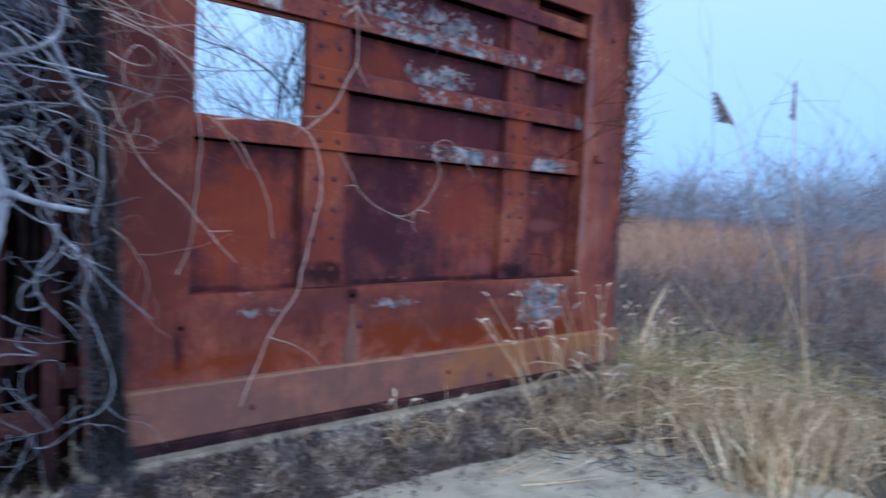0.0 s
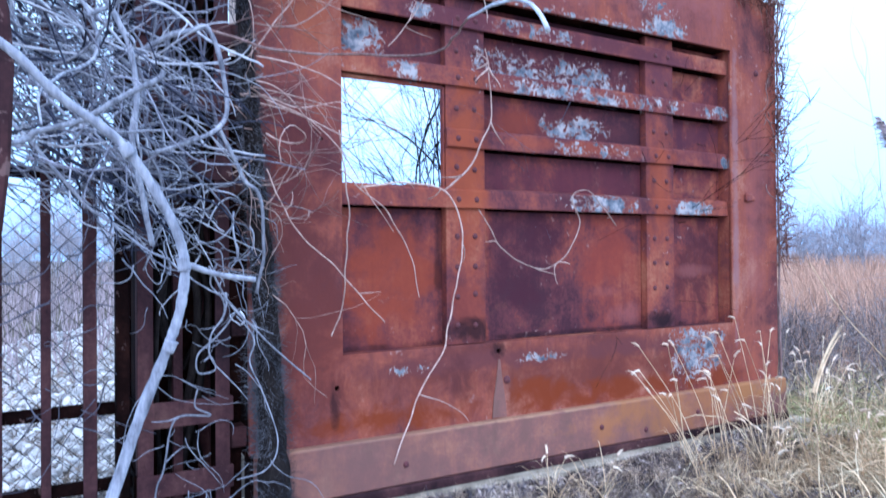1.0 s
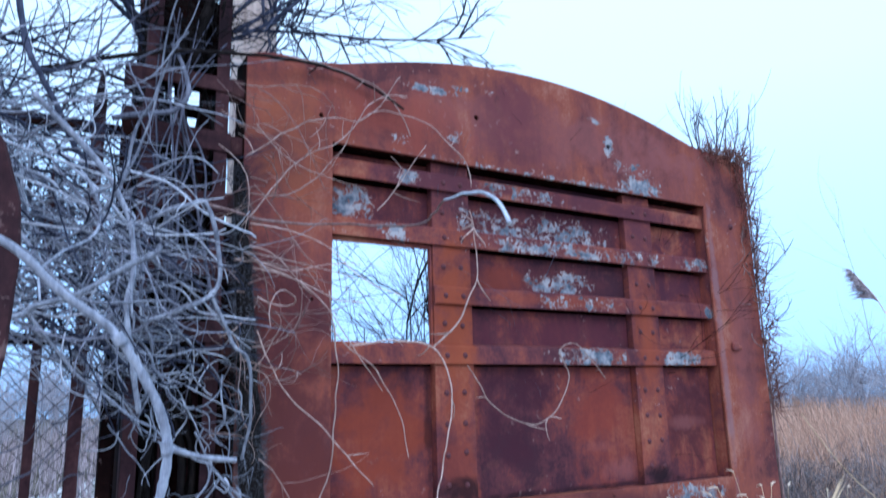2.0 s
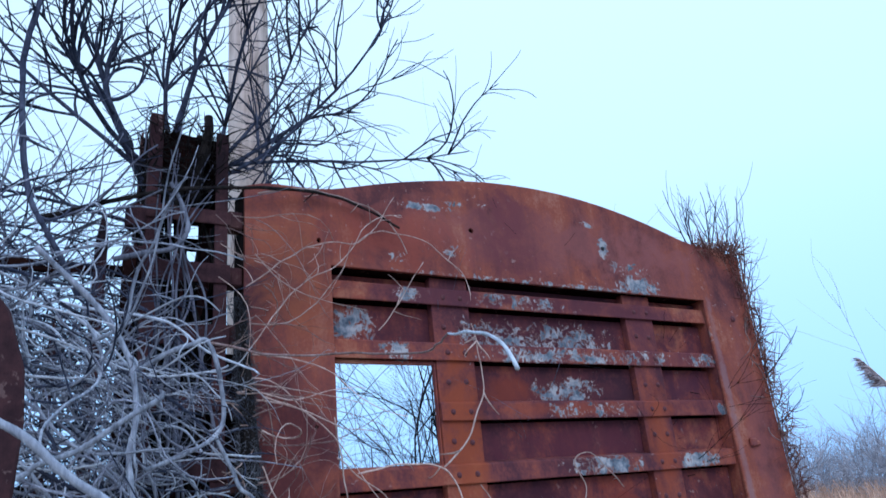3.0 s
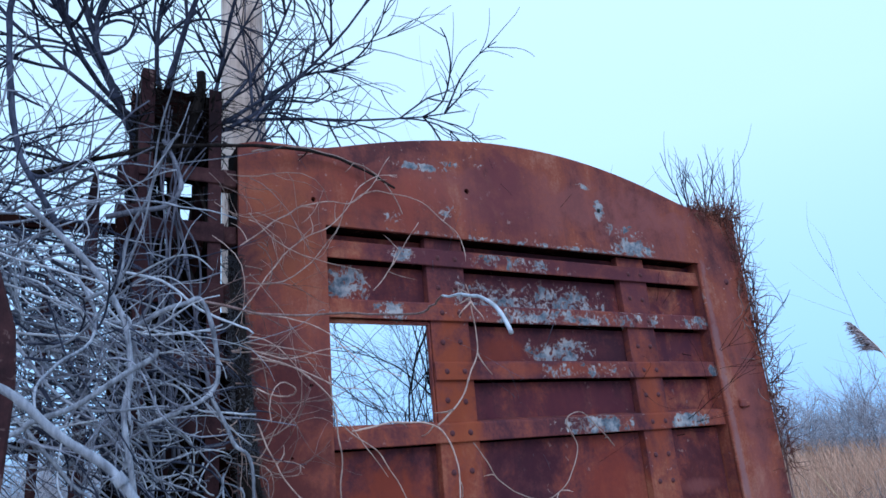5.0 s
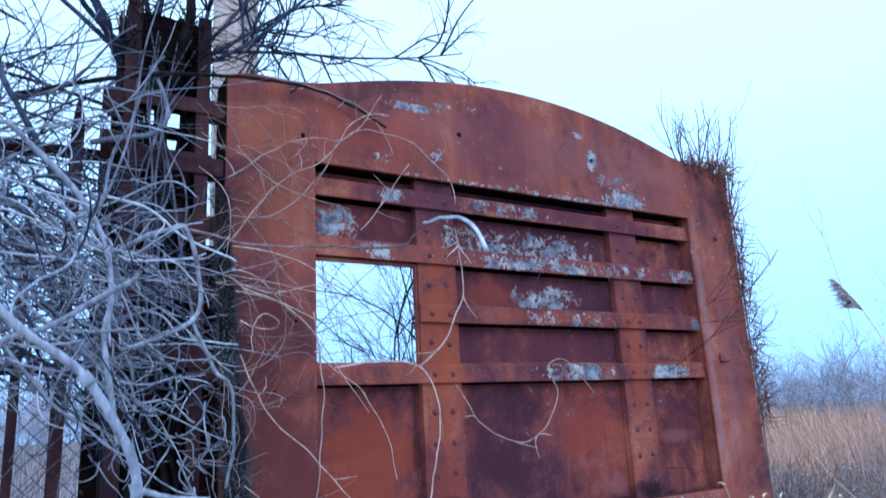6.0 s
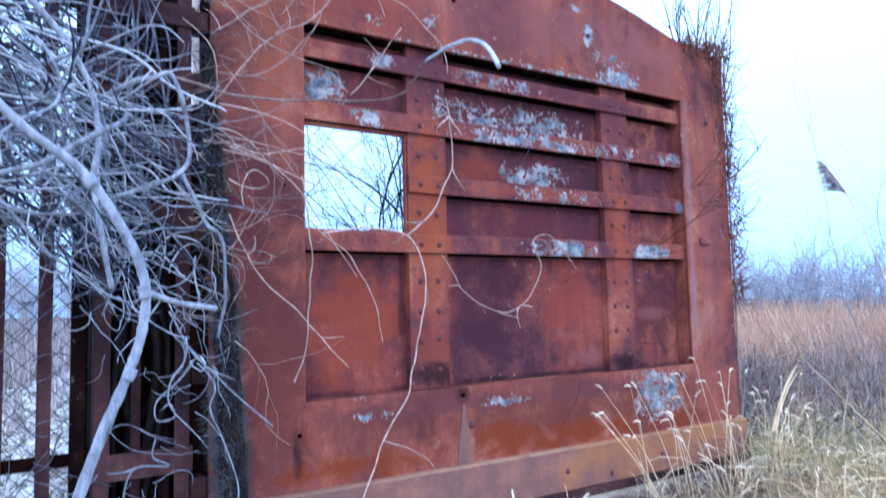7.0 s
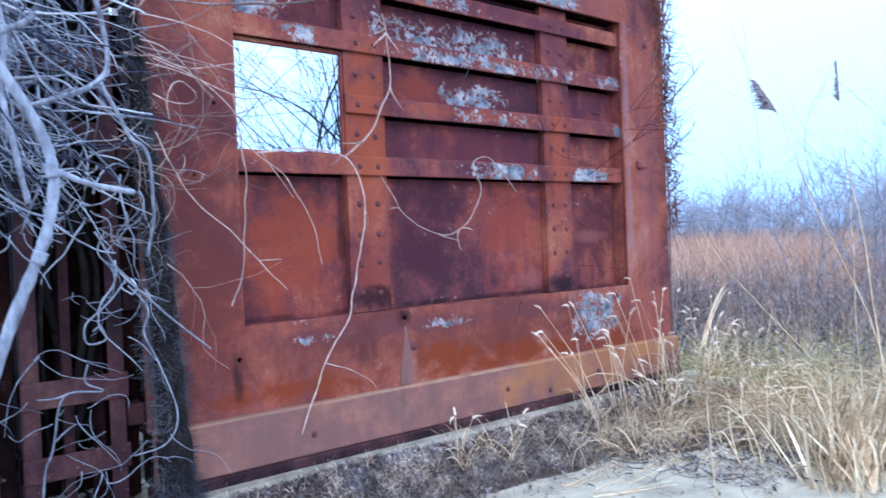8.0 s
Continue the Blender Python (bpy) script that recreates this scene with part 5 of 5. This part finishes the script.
scatter_blades("bank_weeds", WEED, "dark fine dead weeds on the bank under the sill", "weeds",
               ((0.4, -0.36, 0.5, 0.13, 7000, 0.03, 0.10, 0.002, 1.2), (1.4, -0.38, 0.45, 0.13, 8000, 0.03, 0.11, 0.002, 1.2), (2.4, -0.48, 0.45, 0.15, 5000, 0.03, 0.13, 0.002, 1.2), (-0.5, -0.4, 0.4, 0.14, 1800, 0.03, 0.10, 0.002, 1.2), (3.2, -0.9, 0.4, 0.25, 2200, 0.03, 0.1, 0.002, 1.3)), 63)


def build_litter():
    random.seed(64)
    s = Strands()
    for _ in range(9000):
        x, y = rnd(-0.9, 3.6), -0.20 - abs(random.gauss(0, 0.17))
        if random.random() < 0.22:
            x, y = rnd(1.9, 3.3), rnd(-1.4, -0.55)
        z = max(ground_z(x, y), -0.262 if (x < 2.75 and y < -0.6) else -9) + 0.004
        a, r = rnd(0, 6.28), rnd(0.006, 0.020)
        p, q = Vector((math.cos(a), math.sin(a), rnd(-0.5, 0.9))) * r, Vector((-math.sin(a), math.cos(a), rnd(-0.3, 0.3))) * r * 0.45
        o = len(s.v)
        c = Vector((x, y, z + rnd(0, 0.05) * (0.3 + max(0, noise.noise((x * 7, y * 7, 1))))))
        s.v += [c - p, c + q, c + p, c - q, c + Vector((0, 0, 0.25 * r))]
        s.f += [(o, o + 1, o + 4), (o + 1, o + 2, o + 4), (o + 2, o + 3, o + 4), (o + 3, o, o + 4)]
    tagged(s.link("leaf_litter", DEAD_LEAF, None, "", False), "curled dead leaves littering bank and slab edge", "leaves", kind="stuff")
    s = Strands()
    for _ in range(2600):
        x, y = rnd(-0.8, 3.3), -0.17 - abs(random.gauss(0, 0.16))
        z, r = ground_z(x, y), rnd(0.004, 0.016)
        o = len(s.v)
        for dx, dy, dz in ((1, 0, 0), (0, 1, 0), (-1, 0, 0), (0, -1, 0), (0, 0, 0.8), (0, 0, -0.8)):
            s.v.append(Vector((x + dx * r * rnd(0.7, 1.3), y + dy * r * rnd(0.7, 1.3), z + r * 0.3 + dz * r)))
        s.f += [(o, o + 1, o + 4), (o + 1, o + 2, o + 4), (o + 2, o + 3, o + 4), (o + 3, o, o + 4), (o + 1, o, o + 5), (o + 2, o + 1, o + 5), (o + 3, o + 2, o + 5), (o, o + 3, o + 5)]
    # dark leaf pieces over the paler ground at the column's foot
    d = Strands()
    for _ in range(900):
        x, y, a, r = rnd(-1.25, -0.42), rnd(-0.35, 0.4), rnd(0, 6.28), rnd(0.012, 0.035)
        c = Vector((x, y, ground_z(x, y) + rnd(0.0, 0.05)))
        p, q = Vector((math.cos(a), math.sin(a), rnd(-0.5, 0.7))) * r, Vector((-math.sin(a), math.cos(a), rnd(-0.4, 0.4))) * r * 0.5
        d.v += [c - p, c + q, c + p, c - q]
        o = len(d.v) - 4
        d.f += [(o, o + 1, o + 2), (o, o + 2, o + 3)]
    tagged(d.link("damp_leaves", BARK_DARK, None, "", False), "dark dead leaves heaped round the column's foot", "leaves", kind="stuff")
    tagged(s.link("gravel", SILL, None, "", False), "small pale gravel strewn over the bank", "gravel", kind="stuff")
    s = Strands()
    for _ in range(70):
        x, y = rnd(1.3, 3.4), -0.5 - abs(random.gauss(0, 0.35))
        z = max(ground_z(x, y), -0.262) + 0.006
        a = rnd(-0.6, 0.6)
        s.tube(wander((x, y, z), (math.cos(a), math.sin(a), 0.02), rnd(0.1, 0.5), 5, 0.05), rnd(0.0015, 0.004), 0.001, 5)
    tagged(s.link("fallen_stalks", STRAW, None, "", False), "fallen pale grass stalks lying across the slab", "stalks", kind="stuff")


build_litter()


def build_wide_weeds():
    random.seed(67)
    s = Strands()
    for _ in range(9000):
        a, d = rnd(0, 6.283), math.sqrt(rnd(4, 200))
        x, y = 0.5 + d * math.cos(a), -2.5 + d * math.sin(a)
        if (-1.9 < x < 3.0 and -5.1 < y < 0.5) or (y > 0.3 and -3 < x < 1) or (x > 2.5 and y > -1.8):
            continue
        z, h = ground_z(x, y), rnd(0.06, 0.35)
        w = rnd(0, 6.283)
        s.blade((x, y, z - 0.01), (x + math.cos(w) * h * 0.6, y + math.sin(w) * h * 0.6, z + h * rnd(0.3, 1)), (0, 0, h * 0.15), 0.005, 3)
    tagged(s.link("rough_grass", STRAW, None, "", False), "thin dry grass over the open ground", "grass", kind="stuff")


build_wide_weeds()


def build_heath():
    random.seed(66)
    s = Strands()
    pale = Strands()
    for k in range(760):
        x, y = rnd(-0.9, 2.5), -0.19 - abs(random.gauss(0, 0.15))
        for _ in range(3):
            bush(s if noise.noise((x * 6, y * 6, 2)) + rnd(-0.35, 0.35) > 0.02 else pale, (x, y, ground_z(x, y) - 0.01), (rnd(-0.6, 0.6), rnd(-0.6, 0.6), 1), rnd(0.04, 0.10), 0.0016, 1, 0.4, forks=4, sides=3, spread=0.9)
    rosettes = Strands()
    for _ in range(2600):
        x, y = rnd(-0.9, 2.9), -0.16 - abs(random.gauss(0, 0.17))
        c = Vector((x, y, max(ground_z(x, y), -0.262) + 0.01))
        tall = 0.012 + 0.03 * max(0, noise.noise((x * 5, y * 5, 8)) + 0.3)
        for _ in range(7):
            a, r = rnd(0, 6.28), rnd(0.010, 0.026)
            b = c + Vector((rnd(-0.012, 0.012), rnd(-0.012, 0.012), tall * rnd(0.2, 1.2)))
            rosettes.blade(b, b + Vector((math.cos(a) * r, math.sin(a) * r, r * rnd(-0.2, 0.9))), (0, 0, r * 0.2), rnd(0.002, 0.0048), 2)
    tagged(rosettes.link("withered_rosettes", DEAD_LEAF, None, "", False), "withered low leaf rosettes covering the bank", "weeds", kind="stuff")
    tagged(pale.link("dry_heath", SEED, None, "", False), "low pale dead weed tufts on the bank", "weeds", kind="stuff")
    tagged(s.link("low_heath", BARK_GREY, None, "", False), "low twiggy grey-brown weed cushions on the bank", "weeds", kind="stuff")
    s = Strands()
    for _ in range(34):
        x, y = random.gauss(2.05, 0.28), random.gauss(-1.10, 0.22)
        bush(s, (x, y, -0.256), (rnd(-1, 0.3), rnd(-0.6, 1), 0.03), rnd(0.10, 0.34), rnd(0.0020, 0.0040), 1, 0.5, forks=4, sides=4)
    tagged(s.link("fallen_twigs", BARK_GREY, None, "", False), "dark fallen twigs lying on the pale slab", "twigs", kind="stuff")


build_heath()


def build_reed(name, pts, base, plume, label, seed):
    random.seed(seed)
    reed = thing(name, base, label, "reed")
    strand(reed, STRAW, 0.0022, 0.0042, *pts, base, name="stalk", sides=6)
    if plume:
        s = Strands()
        a, b = Vector(pts[1]), Vector(pts[0])
        for _ in range(240):
            f = rnd(0, 1)
            p = a.lerp(b, f * 0.9)
            d = (b - a).normalized() * 0.3 + Vector((-0.9, rnd(-0.3, 0.3), rnd(-0.32, 0.0)))
            s.blade(p, p + d.normalized() * plume * rnd(0.5, 1.0) * (1.15 - 0.65 * f), (0, 0, 0.012), 0.0036, 3)
        s.link("plume", PLUME, reed, "feathery brown plume", False)
    return reed


build_reed("plume_reed", ((2.096, -1.3, 1.70), (2.308, -1.3, 1.558), (2.472, -1.3, 1.366), (2.673, -1.3, 1.102), (3.061, -1.3, 0.715), (3.383, -1.3, 0.358)), (3.75, -1.3, -0.3), 0.17, "tall dry reed stalk with one drooping plume", 71)
build_reed("plume_reed", ((2.524, -1.5, 1.811), (2.545, -1.5, 1.60), (2.616, -1.5, 1.262), (2.793, -1.5, 0.882)), (3.1, -1.5, -0.3), 0.05, "tall dry reed stalk with a narrow closed plume", 72)
build_reed("bent_stalk", ((2.189, -0.9, 1.028), (2.499, -0.9, 0.742), (2.922, -0.9, 0.462), (3.48, -0.9, 0.096)), (3.9, -0.9, -0.2), 0, "long pale straw stalk leaning across the grass", 73)
build_reed("bent_stalk", ((2.75, -1.45, 1.10), (2.90, -1.4, 0.78), (3.15, -1.3, 0.40)), (3.5, -1.2, -0.3), 0, "long pale straw stalk leaning across the grass", 74)
build_reed("bent_stalk", ((1.62, -1.28, 0.34), (1.64, -1.28, 0.1)), (1.70, -1.27, -0.262), 0, "short upright straw stalk beside the slab", 75)


def build_pod():
    random.seed(76)
    pod = thing("dry_leaf_blade", (2.48, -0.7, -0.28), "broad dry folded grass leaf standing among foxtails", "leaf")
    s = Strands()
    for k in range(5):
        s.blade((2.51 + 0.01 * k, -0.7, 0.30), (2.84 + 0.015 * k, -0.7 + 0.01 * k, 0.70 - 0.02 * k), (-0.02, 0, 0.03), 0.008, 5)
    s.blade((2.48, -0.7, -0.28), (2.53, -0.7, 0.34), (0, 0, 0), 0.006, 4)
    s.link("blade", STRAW, pod, "", False)


build_pod()
